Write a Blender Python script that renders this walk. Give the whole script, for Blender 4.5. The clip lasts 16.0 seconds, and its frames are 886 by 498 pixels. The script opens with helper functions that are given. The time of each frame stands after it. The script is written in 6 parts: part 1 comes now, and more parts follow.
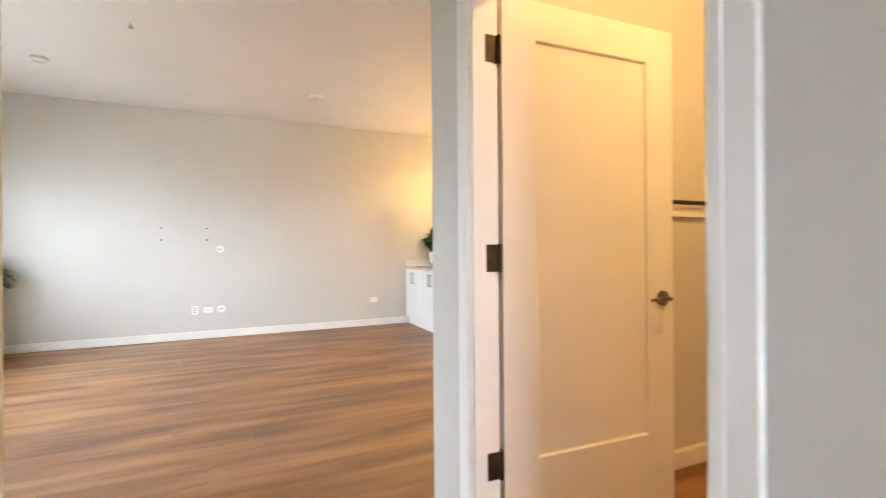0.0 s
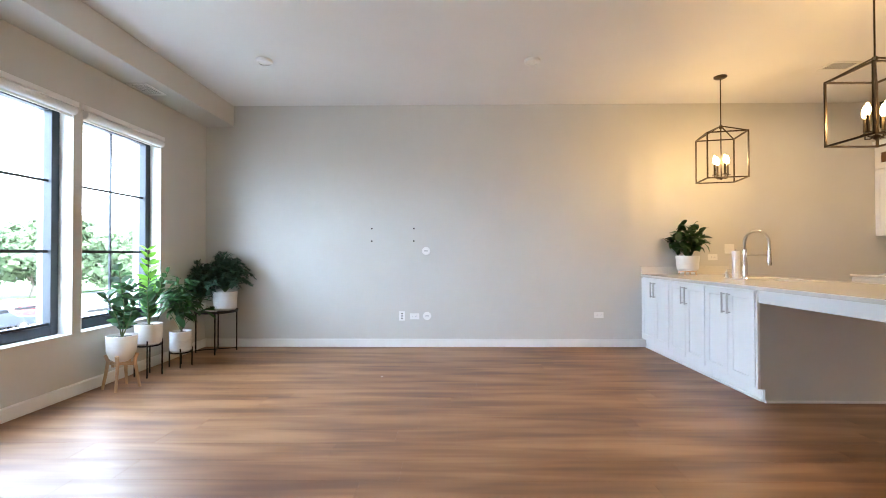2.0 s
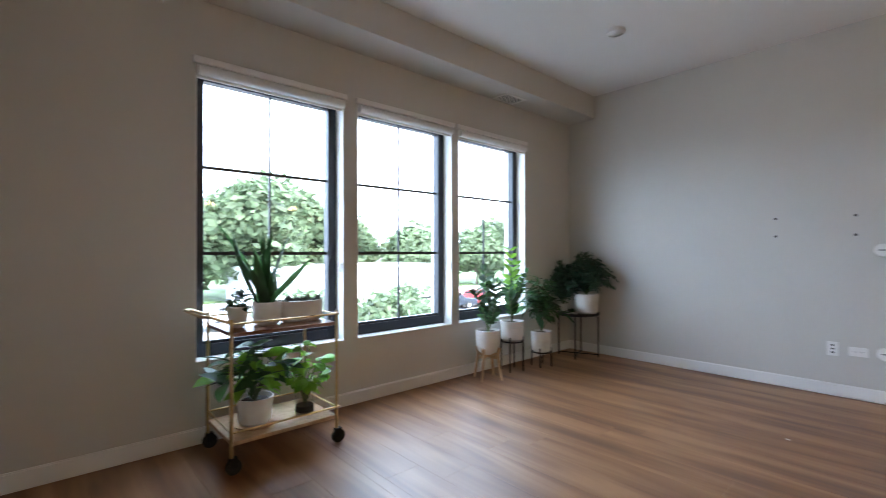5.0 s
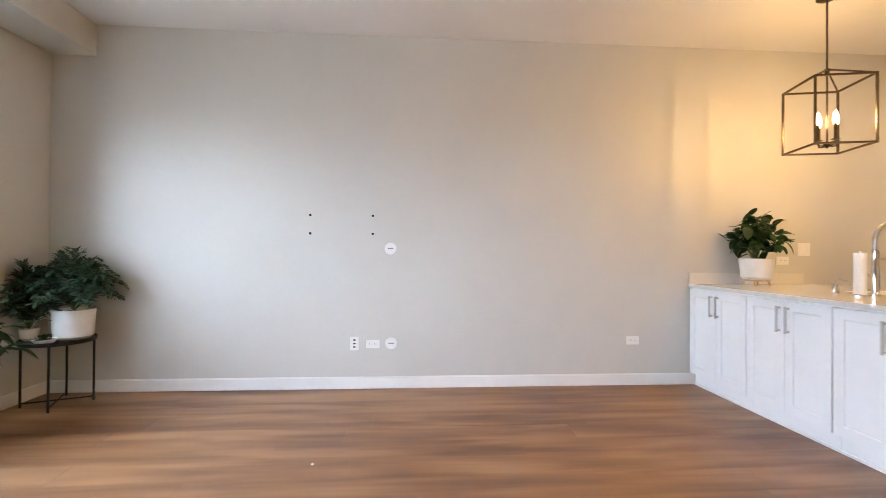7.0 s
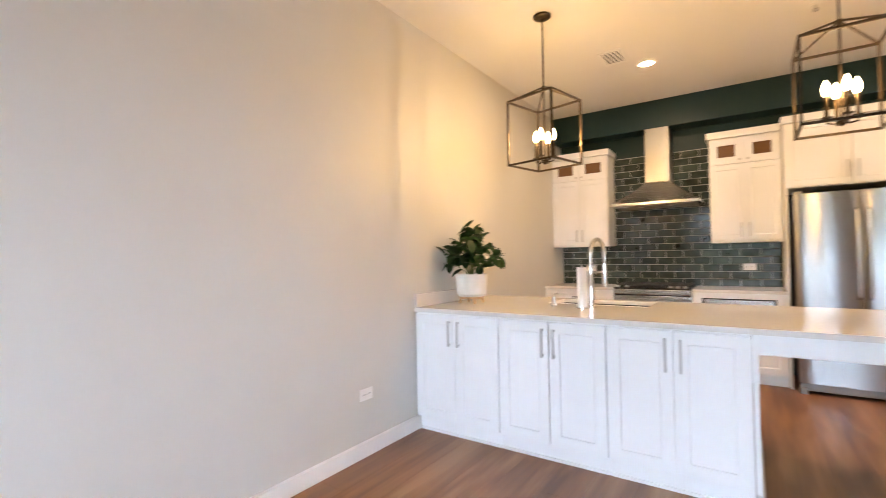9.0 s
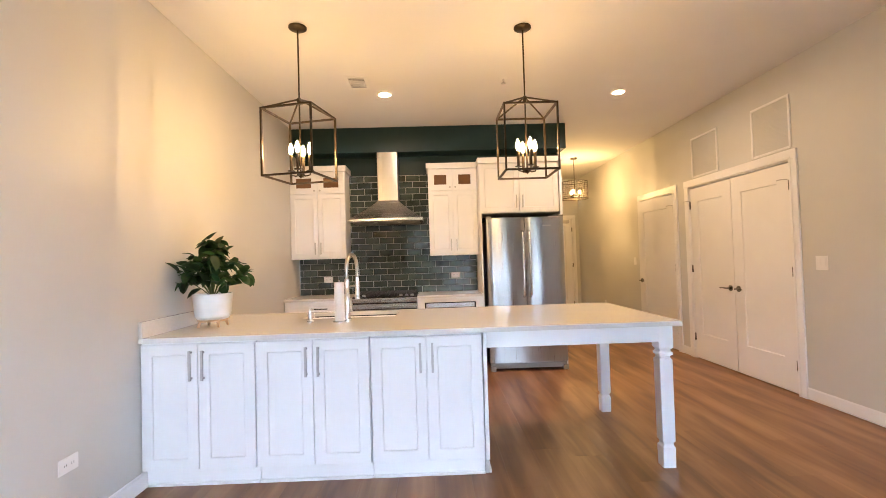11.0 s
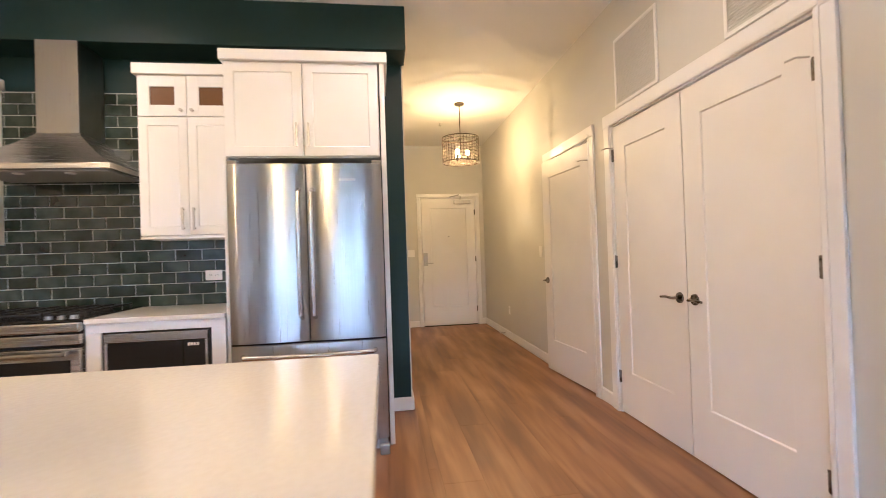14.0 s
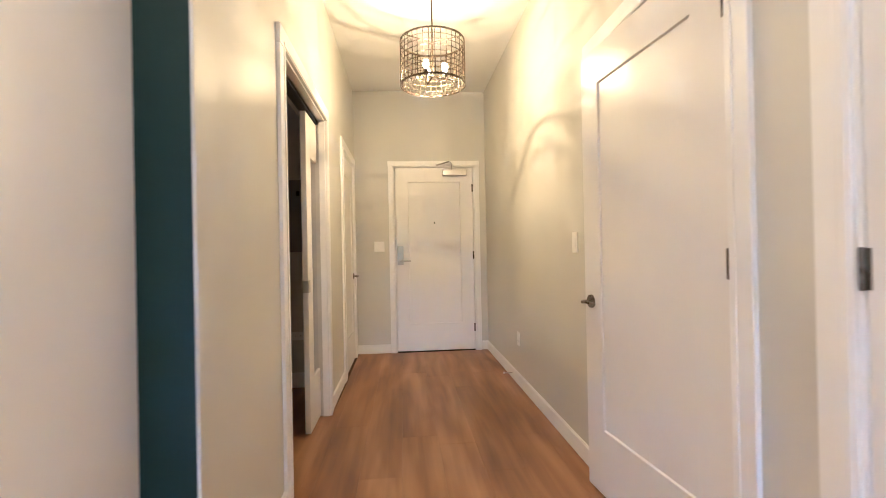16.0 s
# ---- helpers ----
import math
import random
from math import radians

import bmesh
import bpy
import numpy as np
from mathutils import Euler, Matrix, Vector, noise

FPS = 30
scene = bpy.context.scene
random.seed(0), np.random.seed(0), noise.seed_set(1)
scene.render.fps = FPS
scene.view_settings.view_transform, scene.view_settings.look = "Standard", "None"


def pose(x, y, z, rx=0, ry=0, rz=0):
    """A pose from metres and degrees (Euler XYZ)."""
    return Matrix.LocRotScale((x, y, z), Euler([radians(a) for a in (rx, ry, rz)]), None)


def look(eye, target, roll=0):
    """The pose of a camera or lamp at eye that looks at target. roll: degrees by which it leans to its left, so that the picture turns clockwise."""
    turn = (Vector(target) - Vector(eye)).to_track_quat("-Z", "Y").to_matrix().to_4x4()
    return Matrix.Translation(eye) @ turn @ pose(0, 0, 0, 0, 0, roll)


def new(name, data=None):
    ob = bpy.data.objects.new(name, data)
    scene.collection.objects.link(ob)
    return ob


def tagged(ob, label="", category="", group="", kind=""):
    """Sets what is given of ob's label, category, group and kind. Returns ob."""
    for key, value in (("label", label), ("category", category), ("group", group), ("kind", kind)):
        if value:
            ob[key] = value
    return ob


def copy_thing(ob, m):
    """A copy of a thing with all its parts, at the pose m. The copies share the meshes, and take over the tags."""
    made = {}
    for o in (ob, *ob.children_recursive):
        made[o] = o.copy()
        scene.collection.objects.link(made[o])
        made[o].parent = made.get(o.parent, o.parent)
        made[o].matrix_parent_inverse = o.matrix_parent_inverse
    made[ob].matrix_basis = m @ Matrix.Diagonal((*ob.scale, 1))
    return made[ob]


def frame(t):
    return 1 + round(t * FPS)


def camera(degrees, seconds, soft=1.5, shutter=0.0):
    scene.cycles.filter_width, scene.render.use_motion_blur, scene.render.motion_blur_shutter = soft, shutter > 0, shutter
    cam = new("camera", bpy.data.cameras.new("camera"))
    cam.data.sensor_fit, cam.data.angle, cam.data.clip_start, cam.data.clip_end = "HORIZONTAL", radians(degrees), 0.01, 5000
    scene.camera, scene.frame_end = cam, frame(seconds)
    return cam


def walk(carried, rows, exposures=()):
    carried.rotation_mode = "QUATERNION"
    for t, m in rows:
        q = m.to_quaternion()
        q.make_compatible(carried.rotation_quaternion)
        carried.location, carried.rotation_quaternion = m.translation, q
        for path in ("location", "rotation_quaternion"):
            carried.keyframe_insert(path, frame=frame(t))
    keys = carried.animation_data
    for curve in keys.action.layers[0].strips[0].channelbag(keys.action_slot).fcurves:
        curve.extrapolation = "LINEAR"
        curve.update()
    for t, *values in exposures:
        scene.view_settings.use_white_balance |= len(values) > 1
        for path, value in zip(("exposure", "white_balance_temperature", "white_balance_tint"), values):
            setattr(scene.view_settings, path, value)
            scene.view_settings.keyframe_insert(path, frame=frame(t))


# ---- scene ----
cam = camera(89.5, 16.0, soft=0.8, shutter=0.3)
PATH = [
    (0, (0.519, 0.752, 1.194), (1.353, 2.57, 1.195), -0.4),
    (0.5, (0.551, 1.042, 1.225), (0.961, 3.0, 1.227), 0.3),
    (1, (0.534, 1.343, 1.201), (0.638, 3.34, 1.211), 0.2),
    (1.5, (0.562, 1.674, 1.176), (0.552, 3.674, 1.192), -0.2),
    (2, (0.582, 1.972, 1.169), (0.556, 3.971, 1.194), -0.1),
    (2.5, (0.552, 2.273, 1.181), (0.531, 4.273, 1.2), -0.1),
    (3, (0.509, 2.515, 1.16), (0.348, 4.509, 1.192), 0.3),
    (3.5, (0.499, 2.659, 1.237), (-0.297, 4.494, 1.228), 0.5),
    (3.7, (0.494, 2.684, 1.259), (-0.531, 4.402, 1.239), 0.4),
    (4.2, (0.500, 2.700, 1.235), (-0.939, 4.089, 1.235), 0.3),
    (4.75, (0.560, 2.700, 1.215), (-1.016, 3.931, 1.225), 0.0),
    (5.3, (0.660, 2.715, 1.190), (-0.544, 4.312, 1.220), -0.5),
    (5.8, (0.737, 2.758, 1.176), (0.3, 4.709, 1.222), -1.0),
    (6, (0.715, 2.816, 1.166), (0.576, 4.81, 1.216), -0.8),
    (6.5, (0.602, 3.178, 1.196), (0.711, 5.175, 1.207), -0.15),
    (7, (0.488, 3.722, 1.186), (0.622, 5.717, 1.201), 0.38),
    (7.5, (0.436, 4.274, 1.227), (0.683, 6.258, 1.232), -0.03),
    (8, (0.376, 4.823, 1.237), (1.032, 6.712, 1.247), -0.12),
    (8.5, (0.378, 5.261, 1.247), (1.553, 6.879, 1.277), -0.2),
    (9, (0.342, 5.555, 1.285), (1.993, 6.684, 1.324), -0.95),
    (9.5, (0.258, 5.8, 1.302), (2.189, 6.315, 1.375), -1.4),
    (9.6, (0.263, 5.832, 1.32), (2.218, 6.247, 1.395), -1.2),
    (9.7, (0.21, 5.884, 1.323), (2.186, 6.188, 1.397), -1.4),
    (10.2, (0.180, 5.910, 1.325), (2.180, 5.910, 1.385), -1.5),
    (10.8, (0.210, 5.870, 1.335), (2.209, 5.818, 1.385), -1.7),
    (11.3, (0.320, 5.770, 1.345), (2.320, 5.753, 1.385), -1.9),
    (11.8, (0.56, 5.614, 1.358), (2.56, 5.602, 1.394), -2.0),
    (12, (0.732, 5.512, 1.372), (2.73, 5.413, 1.396), -2.4),
    (12.5, (1.185, 5.229, 1.352), (3.178, 5.070, 1.360), -2.05),
    (13, (1.661, 4.928, 1.315), (3.647, 4.687, 1.319), -2.1),
    (13.5, (2.165, 4.561, 1.285), (4.147, 4.291, 1.288), -2.0),
    (14, (2.708, 4.290, 1.235), (4.690, 4.022, 1.255), -1.9),
    (14.5, (3.243, 4.010, 1.214), (5.226, 3.750, 1.226), -1.4),
    (15, (3.780, 3.772, 1.207), (5.764, 3.521, 1.215), -1.2),
    (15.5, (4.390, 3.646, 1.207), (6.380, 3.453, 1.216), -0.75),
    (16, (5.002, 3.525, 1.187), (6.994, 3.351, 1.195), -1.15),
]
EXPOSURES = [(0.0, 4.4, 8000, 13), (0.6, 4.37, 7400, 13), (1.0, 4.32, 7000, 12), (1.5, 4.25, 6500, 11), (2.6, 3.93, 6800, 14), (3.0, 3.92, 6700, 15), (3.3, 3.7, 6600, 15),
             (3.5, 3.45, 6500, 15), (3.7, 3.18, 6500, 14), (4.75, 3.05, 6500, 14), (5.8, 3.5, 7600, 15), (6.5, 4.12, 7600, 16), (7.0, 4.12, 7200, 17), (8.0, 4.25, 7000, 17), (9.0, 4.25, 7000, 17),
             (9.6, 4.22, 7100, 17), (12.0, 4.28, 6300, 18), (13.5, 4.36, 5850, 19), (14.5, 4.38, 5250, 15), (15.2, 4.62, 5080, 17), (16.0, 4.75, 4850, 15)]
walk(cam, [(t, look(eye, target, roll)) for t, eye, target, roll in PATH], EXPOSURES)
SKY, SKY_GREY = 0.148, 0.85
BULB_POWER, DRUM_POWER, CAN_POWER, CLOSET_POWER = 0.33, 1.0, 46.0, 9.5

# ---------------------------------------------------------------- world, sun, exposure
world = bpy.data.worlds.new("overcast_world")
scene.world = world
world.use_nodes = True
wn, wl = world.node_tree.nodes, world.node_tree.links
sky = wn.new("ShaderNodeTexSky")
sky.sky_type = "NISHITA"
sky.sun_disc = False
sky.sun_elevation, sky.sun_rotation = radians(52), radians(100)
sky.air_density, sky.dust_density, sky.ozone_density = 1.0, 4.0, 1.0
mixw = wn.new("ShaderNodeMixRGB")
mixw.inputs[0].default_value = SKY_GREY
mixw.inputs[2].default_value = (8.6, 11.2, 15.0, 1)
wl.new(sky.outputs[0], mixw.inputs[1])
wl.new(mixw.outputs[0], wn["Background"].inputs[0])
wn["Background"].inputs[1].default_value = SKY

sun = new("sun", bpy.data.lights.new("sun", "SUN"))
sun.data.energy, sun.data.angle, sun.data.color = 1.8, radians(20), (1, 0.96, 0.9)
sun.matrix_basis = look((30, -6, 40), (0, 0, 0))


# ---------------------------------------------------------------- materials
def material(name, color, rough=0.5, metal=0.0, spec=0.5):
    m = bpy.data.materials.new(name)
    m.use_nodes = True
    b = m.node_tree.nodes["Principled BSDF"]
    b.inputs["Base Color"].default_value = (*color, 1)
    b.inputs["Roughness"].default_value = rough
    b.inputs["Metallic"].default_value = metal
    b.inputs["Specular IOR Level"].default_value = spec
    return m


def textured(name, c1, c2, rough=0.5, scale=(6, 6, 6), detail=5, bump=0.0, bump_scale=80, metal=0.0, rough_var=0.1,
             random_tone=0.0, spec=0.5, lo=0.35, hi=0.65, island=False, bump_map=None):
    """Two colours mixed by noise in object space (stretched by scale), uneven gloss and a fine relief."""
    m = material(name, c1, rough, metal, spec)
    n, l = m.node_tree.nodes, m.node_tree.links
    b = n["Principled BSDF"]
    co, mp = n.new("ShaderNodeTexCoord"), n.new("ShaderNodeMapping")
    mp.inputs["Scale"].default_value = scale
    l.new(co.outputs["Object"], mp.inputs[0])
    nz = n.new("ShaderNodeTexNoise")
    nz.noise_dimensions = "4D"
    nz.inputs["Scale"].default_value, nz.inputs["Detail"].default_value = 1.0, detail
    l.new(mp.outputs[0], nz.inputs["Vector"])
    ramp = n.new("ShaderNodeValToRGB")
    ramp.color_ramp.elements[0].position, ramp.color_ramp.elements[1].position = lo, hi
    ramp.color_ramp.elements[0].color, ramp.color_ramp.elements[1].color = (*c1, 1), (*c2, 1)
    l.new(nz.outputs[0], ramp.inputs[0])
    out = ramp.outputs[0]
    if random_tone:
        if island:
            rnd = n.new("ShaderNodeNewGeometry").outputs["Random Per Island"]
        else:
            rnd = n.new("ShaderNodeObjectInfo").outputs["Random"]
        w = n.new("ShaderNodeMath")
        w.operation = "MULTIPLY"
        w.inputs[1].default_value = 37.0
        l.new(rnd, w.inputs[0])
        l.new(w.outputs[0], nz.inputs["W"])
        hv = n.new("ShaderNodeHueSaturation")
        mr = n.new("ShaderNodeMapRange")
        mr.inputs["To Min"].default_value, mr.inputs["To Max"].default_value = 1 - random_tone, 1 + random_tone
        l.new(rnd, mr.inputs[0])
        l.new(mr.outputs[0], hv.inputs["Value"])
        l.new(out, hv.inputs["Color"])
        out = hv.outputs[0]
    l.new(out, b.inputs["Base Color"])
    rr = n.new("ShaderNodeMapRange")
    rr.inputs["To Min"].default_value, rr.inputs["To Max"].default_value = max(0.02, rough - rough_var), rough + rough_var
    l.new(nz.outputs[0], rr.inputs[0])
    l.new(rr.outputs[0], b.inputs["Roughness"])
    if bump:
        fz = n.new("ShaderNodeTexNoise")
        fz.inputs["Scale"].default_value = bump_scale
        if bump_map:
            m2 = n.new("ShaderNodeMapping")
            m2.inputs["Scale"].default_value = bump_map
            l.new(co.outputs["Object"], m2.inputs[0])
            l.new(m2.outputs[0], fz.inputs["Vector"])
        else:
            l.new(co.outputs["Object"], fz.inputs["Vector"])
        bp = n.new("ShaderNodeBump")
        bp.inputs["Strength"].default_value, bp.inputs["Distance"].default_value = bump, 0.002
        l.new(fz.outputs[0], bp.inputs["Height"])
        l.new(bp.outputs[0], b.inputs["Normal"])
    return m


def lets_light_through(m, share):
    """Part of the light that falls on one side of a leaf comes out on the other."""
    n, l = m.node_tree.nodes, m.node_tree.links
    b = n["Principled BSDF"]
    tr, mx = n.new("ShaderNodeBsdfTranslucent"), n.new("ShaderNodeMixShader")
    l.new(b.inputs["Base Color"].links[0].from_socket, tr.inputs[0])
    mx.inputs[0].default_value = share
    l.new(b.outputs[0], mx.inputs[1])
    l.new(tr.outputs[0], mx.inputs[2])
    l.new(mx.outputs[0], n["Material Output"].inputs[0])


def glowing(name, color, strength):
    m = bpy.data.materials.new(name)
    m.use_nodes = True
    b = m.node_tree.nodes["Principled BSDF"]
    b.inputs["Base Color"].default_value = (0.9, 0.9, 0.85, 1)
    b.inputs["Emission Color"].default_value = (*color, 1)
    b.inputs["Emission Strength"].default_value = strength
    return m


def floor_wood():
    """Brown wood-look plank: long streaks, broad light and dark bands, and a tone of its own for each plank."""
    m = material("floor_planks", (0.2, 0.12, 0.08), 0.5, 0.0, 0.8)
    n, l = m.node_tree.nodes, m.node_tree.links
    b = n["Principled BSDF"]
    co = n.new("ShaderNodeNewGeometry")
    info = n.new("ShaderNodeObjectInfo")
    w = n.new("ShaderNodeMath")
    w.operation = "MULTIPLY"
    w.inputs[1].default_value = 0.35
    l.new(info.outputs["Random"], w.inputs[0])
    heights = []
    for scale, detail in (((0.9, 6.5, 1), 2), ((1.4, 34, 1), 3)):
        mp = n.new("ShaderNodeMapping")
        mp.inputs["Scale"].default_value = scale
        l.new(co.outputs["Position"], mp.inputs[0])
        nz = n.new("ShaderNodeTexNoise")
        nz.noise_dimensions = "4D"
        nz.inputs["Scale"].default_value, nz.inputs["Detail"].default_value = 1.0, detail
        nz.inputs["Distortion"].default_value = 0.4
        l.new(mp.outputs[0], nz.inputs["Vector"])
        l.new(w.outputs[0], nz.inputs["W"])
        heights.append(nz.outputs[0])
    mx = n.new("ShaderNodeMath")
    mx.operation = "MULTIPLY_ADD"
    mx.inputs[1].default_value = 0.18
    l.new(heights[1], mx.inputs[0])
    sc = n.new("ShaderNodeMath")
    sc.operation = "MULTIPLY"
    sc.inputs[1].default_value = 0.82
    l.new(heights[0], sc.inputs[0])
    l.new(sc.outputs[0], mx.inputs[2])
    ramp = n.new("ShaderNodeValToRGB")
    e = ramp.color_ramp.elements
    e[0].position, e[1].position = 0.36, 0.64
    e[0].color, e[1].color = (0.145, 0.055, 0.021, 1), (0.385, 0.200, 0.090, 1)
    mid = e.new(0.5)
    mid.color = (0.262, 0.116, 0.044, 1)
    l.new(mx.outputs[0], ramp.inputs[0])
    hv = n.new("ShaderNodeHueSaturation")
    mr = n.new("ShaderNodeMapRange")
    mr.inputs["To Min"].default_value, mr.inputs["To Max"].default_value = 0.96, 1.04
    l.new(info.outputs["Random"], mr.inputs[0])
    l.new(mr.outputs[0], hv.inputs["Value"])
    l.new(ramp.outputs[0], hv.inputs["Color"])
    l.new(hv.outputs[0], b.inputs["Base Color"])
    rr = n.new("ShaderNodeMapRange")
    rr.inputs["To Min"].default_value, rr.inputs["To Max"].default_value = 0.38, 0.50
    l.new(heights[1], rr.inputs[0])
    l.new(rr.outputs[0], b.inputs["Roughness"])
    bp = n.new("ShaderNodeBump")
    bp.inputs["Strength"].default_value, bp.inputs["Distance"].default_value = 0.12, 0.001
    l.new(heights[1], bp.inputs["Height"])
    l.new(bp.outputs[0], b.inputs["Normal"])
    return m


WALL = textured("greige_wall_paint", (0.57, 0.555, 0.51), (0.595, 0.58, 0.535), 0.5, (1.5, 1.5, 1.5), bump=0.08, bump_scale=220, rough_var=0.05)
CEIL = textured("ceiling_paint", (0.76, 0.75, 0.73), (0.79, 0.78, 0.76), 0.8, (1.2, 1.2, 1.2), bump=0.08, bump_scale=160)
TRIM = textured("white_trim_paint", (0.78, 0.77, 0.745), (0.82, 0.81, 0.79), 0.35, (3, 3, 3), bump=0.03, bump_scale=120, rough_var=0.06)
DOORP = textured("white_door_paint", (0.76, 0.74, 0.71), (0.80, 0.78, 0.75), 0.36, (2, 2, 2), bump=0.04, bump_scale=150, rough_var=0.05)
CABINET = textured("white_cabinet_lacquer", (0.79, 0.785, 0.77), (0.82, 0.815, 0.80), 0.42, (3, 3, 3), bump=0.02, bump_scale=90, rough_var=0.05)
GREEN = textured("dark_green_paint", (0.006, 0.025, 0.026), (0.009, 0.031, 0.031), 0.45, (2, 2, 2), bump=0.06, bump_scale=200, spec=0.3)
QUARTZ = textured("quartz", (0.69, 0.655, 0.60), (0.725, 0.695, 0.645), 0.14, (70, 70, 70), detail=6, rough_var=0.03)
STEEL = textured("brushed_steel", (0.38, 0.38, 0.375), (0.405, 0.405, 0.40), 0.28, (260, 260, 3), metal=1.0, rough_var=0.015, detail=1, bump=0.2, bump_scale=1.0, bump_map=(6, 6, 0.45))
STEEL.node_tree.nodes["Principled BSDF"].inputs["Anisotropic"].default_value = 0.85
STEEL.node_tree.nodes["Principled BSDF"].inputs["Anisotropic Rotation"].default_value = 0.25
STEEL_H = textured("brushed_steel_cross", (0.50, 0.49, 0.47), (0.55, 0.54, 0.52), 0.26, (4, 3, 220), metal=1.0, rough_var=0.06, detail=3)
CHROME = material("chrome", (0.75, 0.75, 0.75), 0.1, 1.0)
SINKDARK = textured("dark_composite", (0.018, 0.016, 0.016), (0.032, 0.028, 0.027), 0.5, (60, 60, 60), bump=0.2, bump_scale=300)
SATIN = material("satin_steel", (0.60, 0.60, 0.59), 0.24, 1.0)
NICKEL = material("satin_nickel", (0.52, 0.50, 0.47), 0.32, 1.0)
DARKNICKEL = textured("dark_nickel", (0.16, 0.14, 0.12), (0.22, 0.20, 0.17), 0.28, (30, 30, 30), metal=1.0)
BRONZE = textured("dark_bronze", (0.035, 0.026, 0.018), (0.075, 0.052, 0.032), 0.38, (20, 20, 20), metal=0.7)
BLACK = textured("black_metal", (0.006, 0.006, 0.007), (0.010, 0.010, 0.011), 0.5, (10, 10, 10), spec=0.35)
IRON = textured("cast_iron", (0.012, 0.012, 0.012), (0.02, 0.02, 0.02), 0.6, (40, 40, 40), bump=0.3, bump_scale=300)
# Black frames, their colour tinted blue for the veil of daylight
FRAME = textured("veil_tinted_black_frame", (0.012, 0.018, 0.028), (0.018, 0.024, 0.034), 0.4, (6, 6, 6))
# Near-black: dark parts, and shade put into gaps and openings as colour
DARK = material("black_and_gap_shade", (0.01, 0.01, 0.01), 0.8)
BLACKGLASS = material("black_glass", (0.008, 0.008, 0.009), 0.06)
PLASTIC = material("white_plastic", (0.80, 0.79, 0.76), 0.35)
CASE = material("dark_case_metal", (0.05, 0.05, 0.052), 0.5)
GREYPL = material("grey_paint_metal", (0.25, 0.25, 0.24), 0.5)
POT = textured("white_ceramic", (0.74, 0.73, 0.70), (0.80, 0.79, 0.765), 0.35, (12, 12, 12), bump=0.05)
MARBLE = textured("marbled_ceramic", (0.78, 0.77, 0.75), (0.55, 0.54, 0.54), 0.25, (9, 9, 16), lo=0.55, hi=0.75)
SOIL = textured("potting_soil", (0.02, 0.014, 0.01), (0.05, 0.035, 0.025), 0.95, (60, 60, 60), bump=0.8, bump_scale=150)
PALEWOOD = textured("pale_wood", (0.50, 0.33, 0.19), (0.62, 0.43, 0.27), 0.5, (30, 30, 4), bump=0.1)
SHELFWOOD = textured("shelf_wood", (0.22, 0.10, 0.055), (0.32, 0.16, 0.09), 0.3, (30, 3, 30), bump=0.05)
BRASS = textured("aged_brass", (0.55, 0.42, 0.22), (0.65, 0.50, 0.28), 0.3, (20, 20, 20), metal=1.0)
PAPER = textured("paper_towel", (0.82, 0.81, 0.79), (0.86, 0.85, 0.83), 0.9, (60, 60, 60), bump=0.3, bump_scale=260)
BLIND = textured("blind_fabric", (0.70, 0.70, 0.69), (0.76, 0.76, 0.75), 0.75, (90, 90, 90), bump=0.1)
AMBER = textured("smoked_cabinet_glass", (0.14, 0.07, 0.035), (0.18, 0.095, 0.05), 0.15, (5, 5, 5))
TILE = textured("green_glazed_tile", (0.014, 0.025, 0.020), (0.042, 0.060, 0.049), 0.14, (9, 9, 9), bump=0.35, bump_scale=14, random_tone=0.4, rough_var=0.05)
GROUT = textured("grey_grout", (0.42, 0.43, 0.40), (0.50, 0.51, 0.47), 0.85, (60, 60, 60), bump=0.2)
FLOOR = floor_wood()
SUBFLOOR = material("subfloor", (0.05, 0.03, 0.02), 0.8)
LEAF_D = textured("dark_leaf", (0.012, 0.045, 0.012), (0.03, 0.085, 0.025), 0.48, (14, 14, 14), random_tone=0.35)
LEAF_M = textured("mid_leaf", (0.03, 0.10, 0.03), (0.06, 0.16, 0.05), 0.5, (14, 14, 14), random_tone=0.35)
LEAF_B = textured("bright_leaf", (0.14, 0.38, 0.03), (0.26, 0.52, 0.07), 0.4, (10, 10, 10), random_tone=0.3)
LEAF_G = textured("grey_green_leaf", (0.035, 0.09, 0.055), (0.085, 0.16, 0.11), 0.45, (20, 20, 20), random_tone=0.4, island=True)
STEM = textured("plant_stem", (0.06, 0.11, 0.03), (0.10, 0.13, 0.05), 0.6, (20, 20, 20))
WARM = (1.0, 0.65, 0.26)


def clear_bulb(name, strength):
    """Clear glass envelope, faintly aglow, that lets the light of its filament through."""
    m = bpy.data.materials.new(name)
    m.use_nodes = True
    n, l = m.node_tree.nodes, m.node_tree.links
    n.remove(n["Principled BSDF"])
    a, e, tr = n.new("ShaderNodeAddShader"), n.new("ShaderNodeEmission"), n.new("ShaderNodeBsdfTransparent")
    e.inputs[0].default_value, e.inputs[1].default_value = (*WARM, 1), strength
    l.new(e.outputs[0], a.inputs[0])
    l.new(tr.outputs[0], a.inputs[1])
    l.new(a.outputs[0], n["Material Output"].inputs[0])
    return m


def filament(p, power):
    """The small bright source inside a bulb."""
    d = bpy.data.lights.new("filament", "POINT")
    d.energy, d.color, d.shadow_soft_size = power, WARM, 0.005
    new("filament", d).location = p


